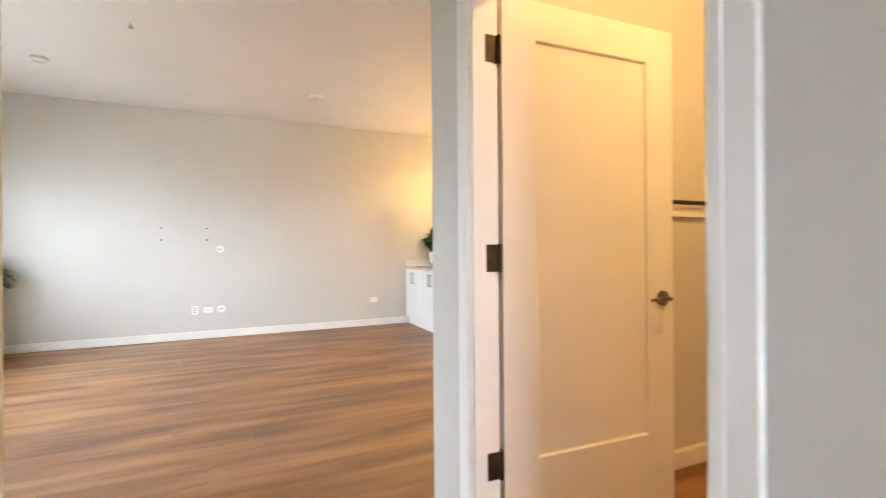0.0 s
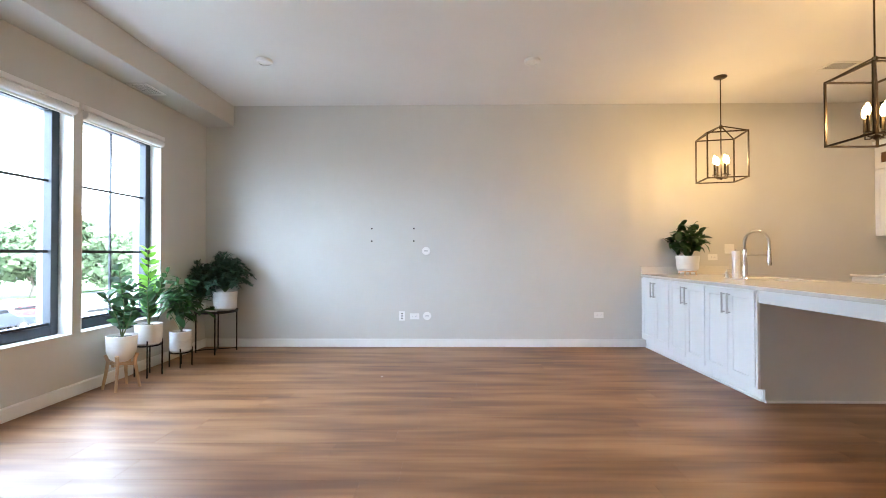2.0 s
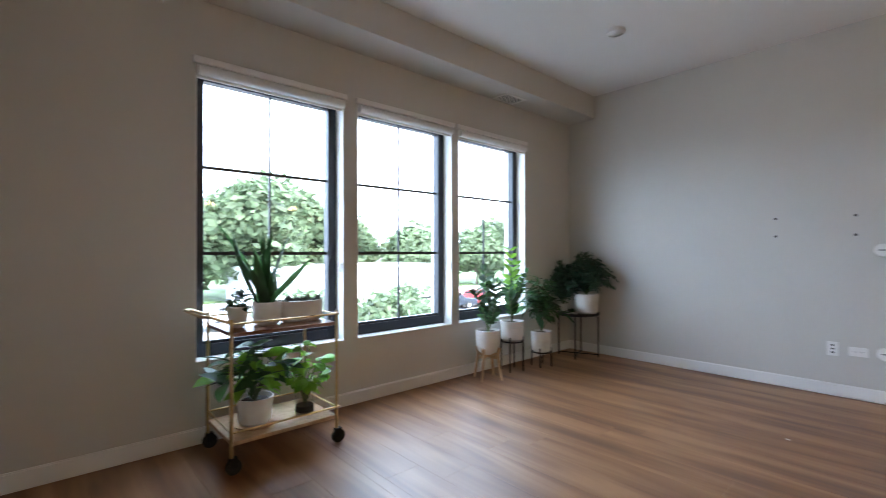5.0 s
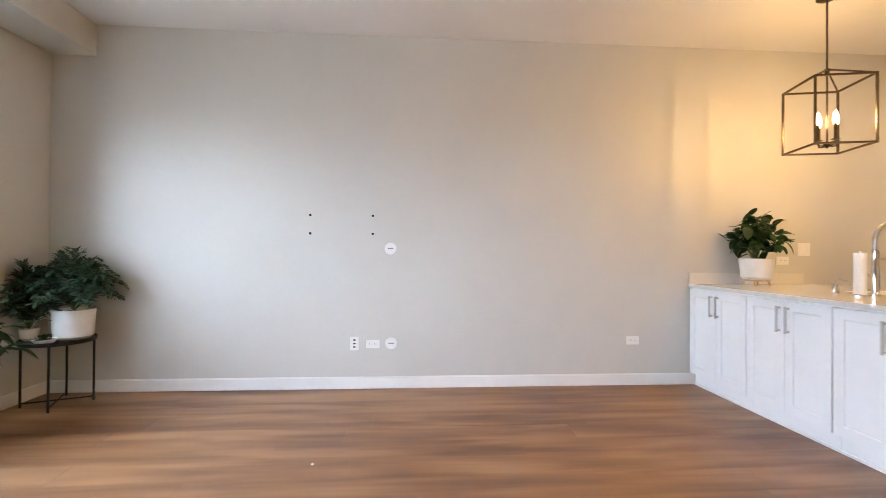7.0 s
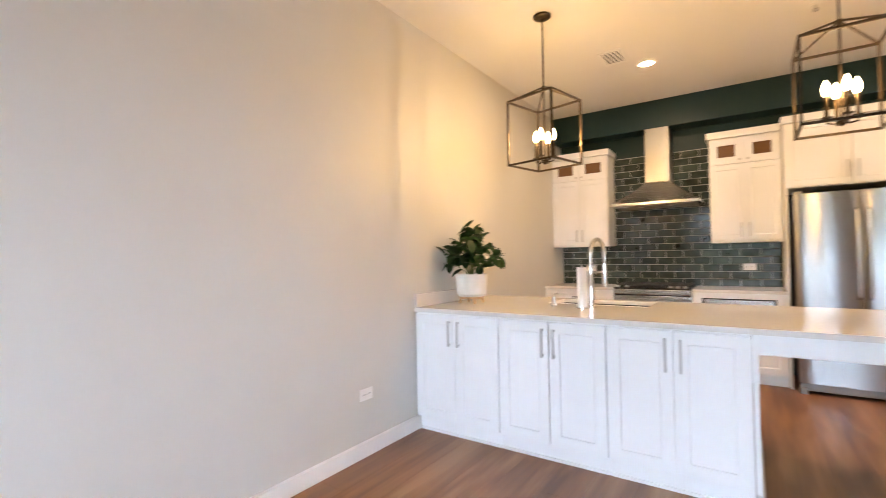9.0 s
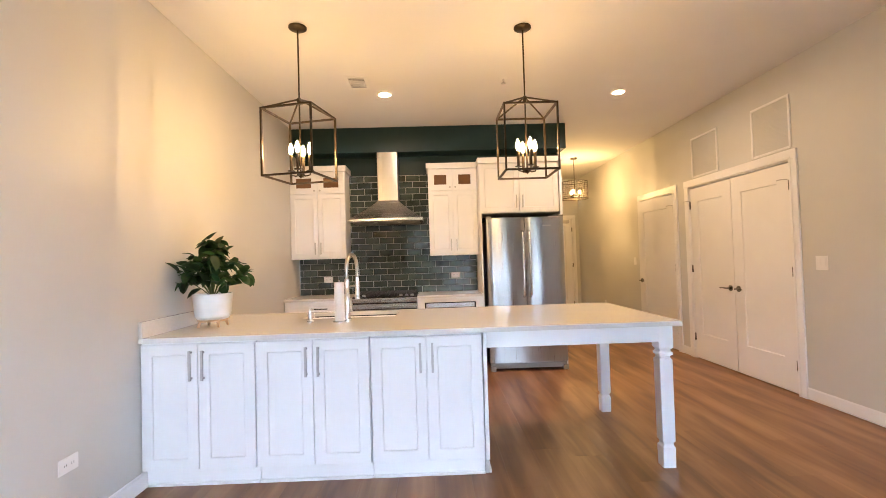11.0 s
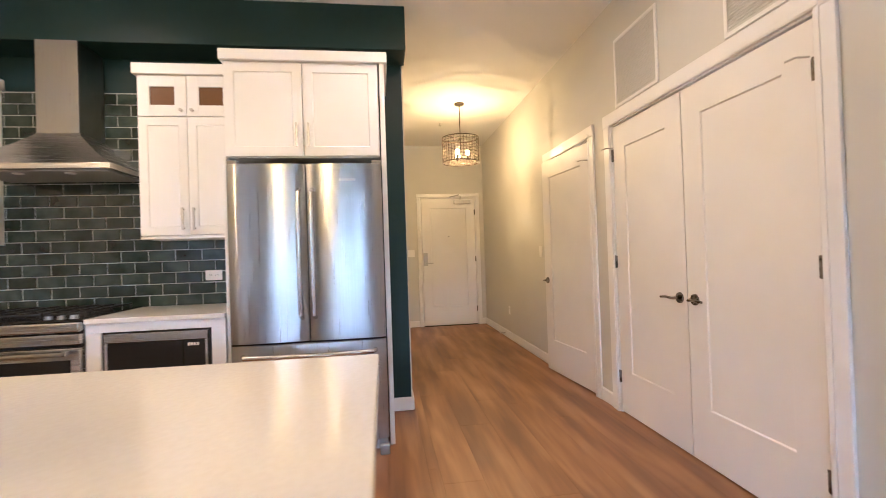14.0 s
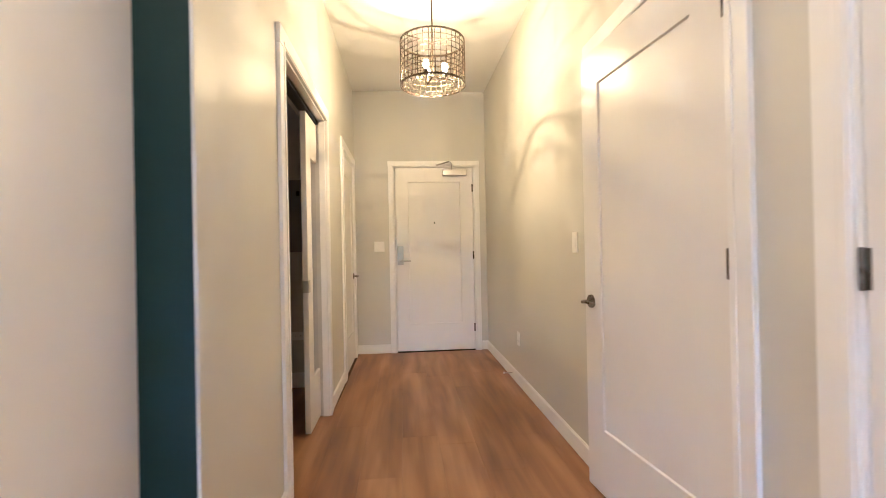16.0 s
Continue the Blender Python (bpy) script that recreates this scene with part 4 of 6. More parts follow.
t = base_unit("base_cabinet", 6.832, NORTH - 0.002, "white shaker base cabinet with a drawer")
d = part("drawer", shaker(B, 6.84, 7.63, 0.715, 0.875, 0.02, 0.045), CABINET, t, "", 0.0015)
bar_pull(B, 0.795, 7.12, 7.30, 0.02, d, True, BLACK)
for a, b, hu in ((6.84, 7.232, 7.19), (7.237, 7.63, 7.28)):
    d = part("door", shaker(B, a, b, 0.115, 0.705, 0.02), CABINET, t, "", 0.0015)
    bar_pull(B, hu, 0.50, 0.66, 0.02, d)
t = base_unit("microwave_cabinet", 5.262, 6.048, "white base cabinet framing a built-in microwave")
s = Solid().on(B, 5.262, 6.048, 0.83, 0.884, 0, 0.02).on(B, 5.262, 5.345, 0.44, 0.83, 0, 0.02).on(B, 5.965, 6.048, 0.44, 0.83, 0, 0.02)
part("face_frame", s, CABINET, t, "", 0.0015)
d = part("drawer", shaker(B, 5.27, 6.04, 0.115, 0.43, 0.02), CABINET, t, "", 0.0015)
bar_pull(B, 0.36, 5.56, 5.74, 0.02, d, True)
t = thing("microwave", (5.66, 5.655, 0.44), "built-in steel microwave with a dark glass door", "microwave")
part("trim_frame", Solid().on(B, 5.347, 5.963, 0.442, 0.828, 0.0, 0.012), DARK, t)
part("door", Solid().on(B, 5.505, 5.925, 0.515, 0.765, 0.012, 0.03), BLACKGLASS, t, "dark glass door", 0.003)
for nm, q in (("top_trim", (5.365, 5.945, 0.766, 0.818)), ("bottom_trim", (5.365, 5.945, 0.456, 0.514)), ("side_trim", (5.926, 5.945, 0.515, 0.765)), ("side_trim", (5.365, 5.380, 0.515, 0.765))):
    part(nm, Solid().on(B, *q, 0.012, 0.032), STEEL_H, t, "brushed steel trim", 0.002)
part("control_panel", Solid().on(B, 5.381, 5.504, 0.515, 0.765, 0.012, 0.0305), BLACKGLASS, t, "black control panel", 0.002)
for k in range(4):
    part("display_digit", Solid().on(B, 5.415 + k * 0.017, 5.427 + k * 0.017, 0.728, 0.746, 0.0305, 0.031), PLASTIC, t, "pale display digit")
single("back_worktop", Solid().box(5.605, BACK - 0.008, 6.832, NORTH - 0.002, 0.885, TOP), QUARTZ, "cream quartz worktop beside the range", "worktop", (5.9, 7.2, 0.885), 0.002)
single("back_worktop", Solid().box(5.605, BACK - 0.008, 5.262, 6.048, 0.885, TOP), QUARTZ, "cream quartz worktop above the microwave", "worktop", (5.9, 5.6, 0.885), 0.002)

# range
R = face_nx(5.62)
t = thing("range", (5.9, 6.44, 0), "stainless steel gas range with black grates", "range")
part("body", Solid().box(5.622, BACK - 0.012, 6.054, 6.826, 0.06, 0.905), STEEL_H, t)
part("oven_door", Solid().on(R, 6.06, 6.82, 0.25, 0.755, 0, 0.035), STEEL_H, t, "steel oven door", 0.004)
part("oven_window", Solid().on(R, 6.11, 6.77, 0.33, 0.685, 0.035, 0.037), BLACKGLASS, t, "dark oven window")
part("oven_handle", Solid().tube([R(6.10, 0.728, 0.085), R(6.78, 0.728, 0.085)], 0.013, 12), STEEL, t, "steel bar handle")
for q in (6.13, 6.75):
    part("handle_bracket", Solid().on(R, q - 0.010, q + 0.010, 0.718, 0.738, 0.035, 0.085), STEEL, t)
part("control_panel", Solid().on(R, 6.056, 6.824, 0.848, 0.905, 0, 0.05), STEEL_H, t, "steel control panel", 0.008)
part("control_panel", Solid().on(R, 6.058, 6.822, 0.776, 0.836, 0, 0.045), STEEL_H, t, "steel vent panel", 0.004)
# solid black strips paint the shade between the steel panels
part("gap", Solid().on(R, 6.062, 6.818, 0.757, 0.774, 0.0, 0.012).on(R, 6.062, 6.818, 0.8365, 0.8475, 0.0, 0.020), DARK, t, "black strips standing for the shade between panels")
part("storage_drawer", Solid().on(R, 6.06, 6.82, 0.08, 0.235, 0, 0.03), STEEL_H, t, "steel drawer", 0.004)
part("cooktop", Solid().box(5.60, BACK - 0.012, 6.056, 6.824, 0.906, 0.922), BLACKGLASS, t, "black cooktop", 0.004)
for u in (6.11, 6.178, 6.246, 6.69, 6.785):
    part("knob", Solid().lathe([(0, 0.022), (0.019, 0.02), (0.022, 0.0), (0, 0.0)], (5.625, u, 0.922), 18), STEEL, t, "round steel knob")
for k in range(3):
    a = 6.075 + k * 0.246
    s = Solid()
    for q in (a + 0.01, a + 0.12, a + 0.232):
        s.box(5.68, 6.19, q - 0.006, q + 0.006, 0.945, 0.957)
    for x in (5.69, 5.81, 5.93, 6.05, 6.18):
        s.box(x - 0.006, x + 0.006, a + 0.004, a + 0.238, 0.940, 0.952)
    for x in (5.69, 6.18):
        for q in (a + 0.012, a + 0.230):
            s.box(x - 0.006, x + 0.006, q - 0.006, q + 0.006, 0.922, 0.945)
    part("grate", s, IRON, t, "cast iron grate", 0.002)
for x in (5.80, 6.06):
    for y in (6.19, 6.69):
        part("burner", Solid().lathe([(0, 0.018), (0.03, 0.018), (0.034, 0.012), (0.045, 0.010), (0.048, 0), (0, 0)], (x, y, 0.922), 20), IRON, t, "black burner cap")

# hood
t = thing("range_hood", (6.0, 6.42, 1.82), "stainless steel chimney hood above the range", "range hood")
part("lip", Solid().box(5.745, BACK - 0.012, 5.96, 6.875, 1.838, 1.875), STEEL_H, t, "", 0.004)
s = Solid()
cx0, cx1, cy0, cy1 = 5.985, BACK - 0.012, 6.275, 6.535
prev = None
for k in range(9):
    f = k / 8
    g = 1 - (1 - f) ** 1.12
    z = 1.875 + 0.245 * (f ** 1.08)
    x0, a, b = 5.75 + (cx0 - 5.75) * g, 5.965 + (cy0 - 5.965) * g, 6.87 + (cy1 - 6.87) * g
    i = len(s.v)
    s.v += [(x0, a, z), (cx1, a, z), (cx1, b, z), (x0, b, z)]
    if prev is not None:
        s.f += [(prev + q, prev + (q + 1) % 4, i + (q + 1) % 4, i + q) for q in range(4)]
    prev = i
s.f += [(3, 2, 1, 0), (prev, prev + 1, prev + 2, prev + 3)]
part("canopy", s, STEEL_H, t, "flared steel canopy")
part("chimney", Solid().box(cx0, cx1, cy0, cy1, 2.12, 2.746), STEEL, t, "square steel chimney", 0.003)
part("filter", Solid().box(5.78, 6.2, 6.0, 6.84, 1.828, 1.837), GREYPL, t, "grey grease filter")
for y in (6.25, 6.55):
    part("lamp", Solid().lathe([(0, 0), (0.03, 0), (0.03, 0.006), (0, 0.006)], (5.85, y, 1.823), 16), PLASTIC, t, "small round hood lamp")

# wall cabinets
U = face_nx(5.945)


def wall_cabinet(y0, y1, label):
    t = thing("wall_cabinet", (6.05, (y0 + y1) / 2, 1.394), label, "cabinet", "wall cabinets")
    part("body", Solid().box(5.947, BACK - 0.012, y0, y1, 1.414, 2.50), CABINET, t, "", 0.001)
    s = Solid().box(5.902, BACK - 0.012, y0 - 0.022 if y0 > 6.5 else y0 - 0.0, y1 + (0.022 if y1 < 7 else 0.0), 2.50, 2.572)
    part("crown", s, CABINET, t, "flat white crown board", 0.003)
    part("light_rail", Solid().box(5.93, BACK - 0.012, y0, y1, 1.394, 1.413), CABINET, t, "", 0.002)
    ym = (y0 + y1) / 2
    for a, b, side in ((y0 + 0.003, ym - 0.002, -1), (ym + 0.002, y1 - 0.003, 1)):
        d = part("door", shaker(U, a, b, 1.418, 2.215, 0.02, 0.055), CABINET, t, "", 0.0015)
        bar_pull(U, ym + side * 0.035, 1.45, 1.60, 0.02, d)
        s = Solid()
        w = 0.075
        s.on(U, a, a + w, 2.222, 2.497, 0.02, 0).on(U, b - w, b, 2.222, 2.497, 0.02, 0)
        s.on(U, a + w, b - w, 2.222, 2.222 + w, 0.02, 0).on(U, a + w, b - w, 2.497 - w, 2.497, 0.02, 0)
        d = part("glass_door", s, CABINET, t, "small white glazed door", 0.0015)
        part("pane", Solid().on(U, a + w, b - w, 2.222 + w, 2.497 - w, 0.009, 0.004), AMBER, d, "brownish glass pane")
        part("knob", Solid().disc(U, ym + side * 0.035, 2.26, 0.02, 0.04, 0.010, 14, 0.012), NICKEL, d, "small round metal knob")


wall_cabinet(6.945, NORTH - 0.003, "white wall cabinet with small glazed upper doors beside the hood")
wall_cabinet(5.262, 5.885, "white wall cabinet with small glazed upper doors beside the fridge")

# fridge surround
V = face_nx(5.69)
t = thing("fridge_cabinet", (5.9, 4.76, 1.87), "deep white cabinet above the fridge", "cabinet")
part("body", Solid().box(5.692, BACK - 0.012, 4.285, 5.258, 1.885, 2.50), CABINET, t)
part("crown", Solid().box(5.645, BACK - 0.012, 4.225, 5.275, 2.50, 2.568), CABINET, t, "flat white crown board", 0.003)
for a, b, hu in ((4.29, 4.769, 4.735), (4.774, 5.253, 4.81)):
    d = part("door", shaker(V, a, b, 1.892, 2.495, 0.02, 0.06), CABINET, t, "", 0.0015)
    bar_pull(V, hu, 1.945, 2.10, 0.02, d)
t = thing("fridge_side_panel", (5.9, 4.26, 0), "tall white panel beside the fridge", "panel")
part("panel", Solid().box(5.668, BACK - 0.001, 4.248, 4.276, 0.0, 2.499), CABINET, t, "", 0.002)
part("edge_strip", Solid().box(5.660, 5.6675, 4.246, 4.278, 0.0, 2.499), CABINET, t, "white front edge strip", 0.002)
single("fridge_side_panel", Solid().box(5.64, BACK - 0.012, 5.240, 5.259, 0.0, 1.884), CABINET, "tall white panel between fridge and worktop", "panel", (5.9, 5.25, 0), 0.002)

W = face_nx(5.575)
t = thing("fridge", (5.9, 4.742, 0), "stainless steel french-door fridge with freezer drawer", "fridge")
part("case", Solid().box(5.58, BACK - 0.03, 4.300, 5.190, 0.03, 1.80), CASE, t, "dark grey metal case", 0.004)
part("gasket", Solid().box(5.556, 5.5795, 4.292, 5.198, 0.105, 1.806), DARK, t, "black rubber door gasket")


def bowed(y0, y1, z0, z1, x, depth, bow):
    """A door skin that bulges a little towards the room."""
    s, n = Solid(), 14
    out = []
    for k in range(n + 1):
        f = k / n
        e = min(f, 1 - f) * (y1 - y0)
        r = 0.012 * (1 - min(1, e / 0.015)) ** 2
        out.append((x - depth - bow * (1 - (2 * f - 1) ** 2) + r, y0 + f * (y1 - y0)))
    out += [(x, y1), (x, y0)]
    s.prism(out, z0, z1)
    return s


for a, b in ((4.284, 4.742), (4.748, 5.206)):
    d = part("door", bowed(a, b, 0.730, 1.812, 5.555, 0.032, 0.018), STEEL, t, "brushed steel fridge door", 0.003)
    hu = 4.707 if a < 4.482 else 4.784
    pts = [W(hu, 0.875, 0.06), W(hu, 0.895, 0.105), W(hu, 1.02, 0.118), W(hu, 1.25, 0.122), W(hu, 1.5, 0.118), W(hu, 1.63, 0.105), W(hu, 1.65, 0.06)]
    part("handle", Solid().tube(pts, 0.0155, 14), SATIN, d, "long curved steel handle")
d = part("freezer_drawer", bowed(4.284, 5.206, 0.10, 0.718, 5.555, 0.032, 0.018), STEEL, t, "brushed steel freezer drawer", 0.003)
pts = [W(4.352, 0.655, 0.06), W(4.367, 0.655, 0.105), W(4.532, 0.655, 0.122), W(4.742, 0.655, 0.127), W(4.952, 0.655, 0.122), W(5.117, 0.655, 0.105), W(5.132, 0.655, 0.06)]
part("handle", Solid().tube(pts, 0.0155, 14), SATIN, d, "long curved steel handle")
# black filler whose colour stands for the shade above the drawer
part("gap", Solid().box(5.53, 5.555, 4.290, 5.200, 0.7185, 0.7295), DARK, t, "black strip standing for the shade between doors")
part("toe_grille", Solid().box(5.545, 5.58, 4.292, 5.197, 0.03, 0.095), GREYPL, t, "grey toe grille", 0.004)
for y in (4.312, 5.172):
    part("foot", Solid().box(5.515, 5.575, y - 0.03, y + 0.03, 0.0, 0.06), GREYPL, t, "grey levelling foot", 0.006)
    part("hinge_cap", Solid().box(5.53, 5.60, y - 0.03, y + 0.03, 1.812, 1.835), GREYPL, t, "grey hinge cap", 0.004)
part("badge", Solid().on(W, 4.442, 4.542, 1.702, 1.716, 0.069, 0.0715), NICKEL, t, "small pale badge bar")


# ---------------------------------------------------------------- lamps
def lantern(x, y, turn):
    t = thing("pendant_lantern", (x, y, H), "open square dark bronze pendant lantern with candle bulbs, lit", "pendant light", "pendant lanterns")
    part("canopy", Solid().lathe([(0, -0.001), (0.065, -0.001), (0.065, -0.012), (0.05, -0.022), (0.012, -0.026), (0, -0.026)], (x, y, H), 28), BRONZE, t)
    part("rod", Solid().tube([(x, y, H - 0.02), (x, y, 2.52)], 0.006, 10), BRONZE, t)
    w, zt, zb, ap = 0.189, 2.435, 1.962, 2.535
    r = 0.0065
    cs = [(x - w, y - w), (x + w, y - w), (x + w, y + w), (x - w, y + w)]
    for k in range(4):
        a, b = cs[k], cs[(k + 1) % 4]
        s = Solid()
        s.box(min(a[0], b[0]) - r, max(a[0], b[0]) + r, min(a[1], b[1]) - r, max(a[1], b[1]) + r, zt - r, zt + r)
        part("top_bar", s, BRONZE, t)
        s = Solid()
        s.box(min(a[0], b[0]) - r, max(a[0], b[0]) + r, min(a[1], b[1]) - r, max(a[1], b[1]) + r, zb - r, zb + r)
        part("bottom_bar", s, BRONZE, t)
        part("upright", Solid().box(a[0] - r, a[0] + r, a[1] - r, a[1] + r, zb + r, zt - r), BRONZE, t)
        part("roof_bar", Solid().tube([(a[0], a[1], zt), (x + (a[0] - x) * 0.06, y + (a[1] - y) * 0.06, ap)], 0.0065, 6), BRONZE, t)
    part("hub", Solid().lathe([(0, 0.03), (0.016, 0.02), (0.018, 0.0), (0.008, -0.02), (0, -0.02)], (x, y, ap - 0.01), 16), BRONZE, t)
    part("stem", Solid().tube([(x, y, ap), (x, y, 1.975)], 0.006, 10), BRONZE, t)
    part("finial", Solid().lathe([(0, -0.025), (0.012, -0.015), (0.026, 0.0), (0.028, 0.008), (0, 0.014)], (x, y, 1.985), 20), BRONZE, t)
    for k in range(4):
        a = math.radians(90 * k + 12)
        px, py = x + 0.068 * math.cos(a), y + 0.068 * math.sin(a)
        arm = part("arm", Solid().tube([(x, y, 1.99), (x + 0.035 * math.cos(a), y + 0.035 * math.sin(a), 1.978), (px, py, 1.985), (px, py, 2.01)], 0.005, 8), BRONZE, t)
        part("drip_cup", Solid().lathe([(0, 0), (0.026, 0.004), (0.026, 0.008), (0, 0.008)], (px, py, 2.01), 18), BRONZE, arm, "bronze drip cup")
        part("candle", Solid().lathe([(0, 0), (0.0105, 0), (0.0105, 0.115), (0, 0.115)], (px, py, 2.018), 14), BRONZE, arm, "bronze candle sleeve")
        part("bulb", Solid().lathe([(0.007, 0), (0.012, 0.012), (0.0175, 0.030), (0.016, 0.052), (0.009, 0.076), (0, 0.092)], (px, py, 2.133), 14), BULB, arm, "glowing candle bulb")
        b = a + radians(turn)
        filament((x + 0.068 * math.cos(b), y + 0.068 * math.sin(b), 2.166), BULB_POWER)
    t.rotation_euler = (0, 0, radians(turn))


lantern(3.50, 6.785, -13)
lantern(3.562, 5.118, 0)


def drum_pendant(x, y):
    t = thing("drum_pendant", (x, y, H), "wire-mesh drum pendant with clear beads, lit", "pendant light")
    part("canopy", Solid().lathe([(0, -0.001), (0.06, -0.001), (0.06, -0.015), (0.045, -0.026), (0, -0.028)], (x, y, H), 28), BRONZE, t)
    part("rod", Solid().tube([(x, y, H - 0.02), (x, y, 2.40)], 0.006, 10), BRONZE, t)
    R0, z0, z1 = 0.225, 2.345, 2.645
    for z in (z0, z1):
        part("hoop", Solid().lathe([(R0 - 0.003, z - 0.006), (R0 + 0.003, z - 0.006), (R0 + 0.003, z + 0.006), (R0 - 0.003, z + 0.006), (R0 - 0.003, z - 0.006)], (x, y, 0), 48), BRONZE, t, "dark bronze hoop")
    n = 36
    for k in range(n):
        a = 2 * math.pi * k / n
        part("wire", Solid().tube([(x + R0 * math.cos(a), y + R0 * math.sin(a), z0), (x + R0 * math.cos(a), y + R0 * math.sin(a), z1)], 0.0024, 5), BRONZE, t)
    for k in range(1, 8):
        z = z0 + (z1 - z0) * k / 8
        part("ring_wire", Solid().lathe([(R0 - 0.002, z - 0.002), (R0 + 0.002, z - 0.002), (R0 + 0.002, z + 0.002), (R0 - 0.002, z + 0.002), (R0 - 0.002, z - 0.002)], (x, y, 0), 48), BRONZE, t)
    for a in (0, 2.094, 4.189):
        part("spoke", Solid().tube([(x, y, z1), (x + R0 * math.cos(a), y + R0 * math.sin(a), z1)], 0.004, 6), BRONZE, t)
    s = Solid()
    for k in range(30):
        a = 2 * math.pi * k / 30
        for rr in (0.205, 0.15):
            s.lathe([(0, -0.012), (0.011, 0), (0, 0.012)], (x + rr * math.cos(a), y + rr * math.sin(a), z0 + 0.006), 6)
    part("beads", s, CHROME, t, "ring of clear cut beads", 0, "stuff")
    for k in range(3):
        a = 2 * math.pi * k / 3 + 0.4
        px, py = x + 0.085 * math.cos(a), y + 0.085 * math.sin(a)
        arm = part("arm", Solid().tube([(x, y, 2.412), (px, py, 2.382), (px, py, 2.402)], 0.006, 8), BRONZE, t)
        part("socket", Solid().lathe([(0, 0), (0.014, 0), (0.014, 0.04), (0, 0.04)], (px, py, 2.392), 12), BRONZE, arm)
        part("bulb", Solid().lathe([(0.010, 0), (0.016, 0.014), (0.023, 0.036), (0.019, 0.058), (0, 0.070)], (px, py, 2.432), 16), BULB, arm, "glowing warm bulb")
        filament((px, py, 2.466), DRUM_POWER)


drum_pendant(8.115, 3.30)

# grey breaker panel and outlet inside the laundry room
t = thing("breaker_panel", (9.07, 4.6, 1.2), "grey metal breaker panel on the laundry wall", "breaker panel")
LW = face_nx(9.08)
part("cover", Solid().on(LW, 4.40, 4.80, 1.20, 1.84, 0, 0.02), GREYPL, t, "", 0.003)
part("latch", Solid().on(LW, 4.44, 4.465, 1.70, 1.74, 0.02, 0.03), DARK, t)
plate("wall_outlet", LW, 4.47, 0.455, 0.118, 0.075, "white outlet on the laundry wall", "outlet")
structure("baseboard", Solid().on(LW, 4.28, 5.29, 0, 0.13, 0, 0.014), TRIM, "white painted baseboard", "baseboard", 0.002)


# ---------------------------------------------------------------- plants
def leaf_mesh(name, mat, L, Wd, fold=0.18, droop=0.25, n=5):
    """A pointed leaf along +x, folded along its midrib and drooping to its tip."""
    v, f = [], []
    for k in range(n + 1):
        a = k / n
        w = Wd / 2 * math.sin(math.pi * min(1, a * 0.94 + 0.06)) ** 0.75 * (1 - 0.25 * a) if k < n else 0.0
        z = -droop * L * a * a
        v += [(L * a, -w, z + fold * w), (L * a, 0, z), (L * a, w, z + fold * w)]
    for k in range(n):
        i = 3 * k
        f += [(i, i + 3, i + 4, i + 1), (i + 1, i + 4, i + 5, i + 2)]
    me = bpy.data.meshes.new(name)
    me.from_pydata(v, [], f)
    me.materials.append(mat)
    me.shade_smooth()
    return me


def place_leaf(me, parent, p, yaw, pitch, roll=0.0, scale=1.0):
    ob = new("leaf", me)
    ob.parent = parent
    ob.matrix_basis = Matrix.LocRotScale(Vector(p), Euler((radians(roll), radians(-pitch), radians(yaw)), "XYZ"), Vector((scale, scale, scale)))
    return ob


def pot_part(t, r, h, mat=POT, taper=0.9, round_base=0.02, z0=0.0):
    prof = [(0, z0), (r * taper - round_base, z0), (r * taper, z0 + round_base), (r, z0 + h - 0.004), (r, z0 + h), (r - 0.008, z0 + h), (r * taper - 0.008, z0 + h - 0.03), (0, z0 + h - 0.03)]
    p = part("pot", Solid().lathe(prof, (0, 0, 0), 36), mat, t, "white ceramic pot")
    part("soil", Solid().lathe([(0, z0 + h - 0.022), (r * 0.6, z0 + h - 0.018), (r - 0.009, z0 + h - 0.026), (r - 0.012, z0 + h - 0.031)], (0, 0, 0), 24), SOIL, t, "dark potting soil")
    return p


def bushy(t, rng, z, spread, height, n, mats, L, Wd, stems=14, droop_low=True, pitch=(-35, 40)):
    """Leaves on arching stems that fill a rounded, uneven crown."""
    meshes = [leaf_mesh("leaf", m, L * q, Wd * q, 0.2, d) for m in mats for q, d in ((1.0, 0.3), (0.8, 0.15), (0.65, 0.45))]
    for k in range(stems):
        yaw = 360 * k / stems + rng.uniform(-18, 18)
        lean = rng.uniform(0.15, 1.0)
        hh = height * (1.05 - 0.62 * lean ** 1.5) * rng.uniform(0.75, 1.1)
        end = spread * lean
        c, s = math.cos(radians(yaw)), math.sin(radians(yaw))
        pts = [(c * end * f, s * end * f, z + hh * (1 - (1 - f) ** 1.7) - (0.10 * height * f ** 3 if droop_low else 0)) for f in (0, 0.25, 0.5, 0.75, 1.0)]
        part("stem", Solid().tube(pts, 0.0035, 5, 0.0018), STEM, t)
        per = max(2, n // stems)
        for j in range(per):
            f = 0.3 + 0.7 * (j + rng.random()) / per
            i = min(3, int(f * 4))
            p = Vector(pts[i]).lerp(Vector(pts[i + 1]), f * 4 - i)
            place_leaf(rng.choice(meshes), t, p, yaw + rng.uniform(-95, 95), rng.uniform(*pitch), rng.uniform(-30, 30), rng.uniform(0.7, 1.2))


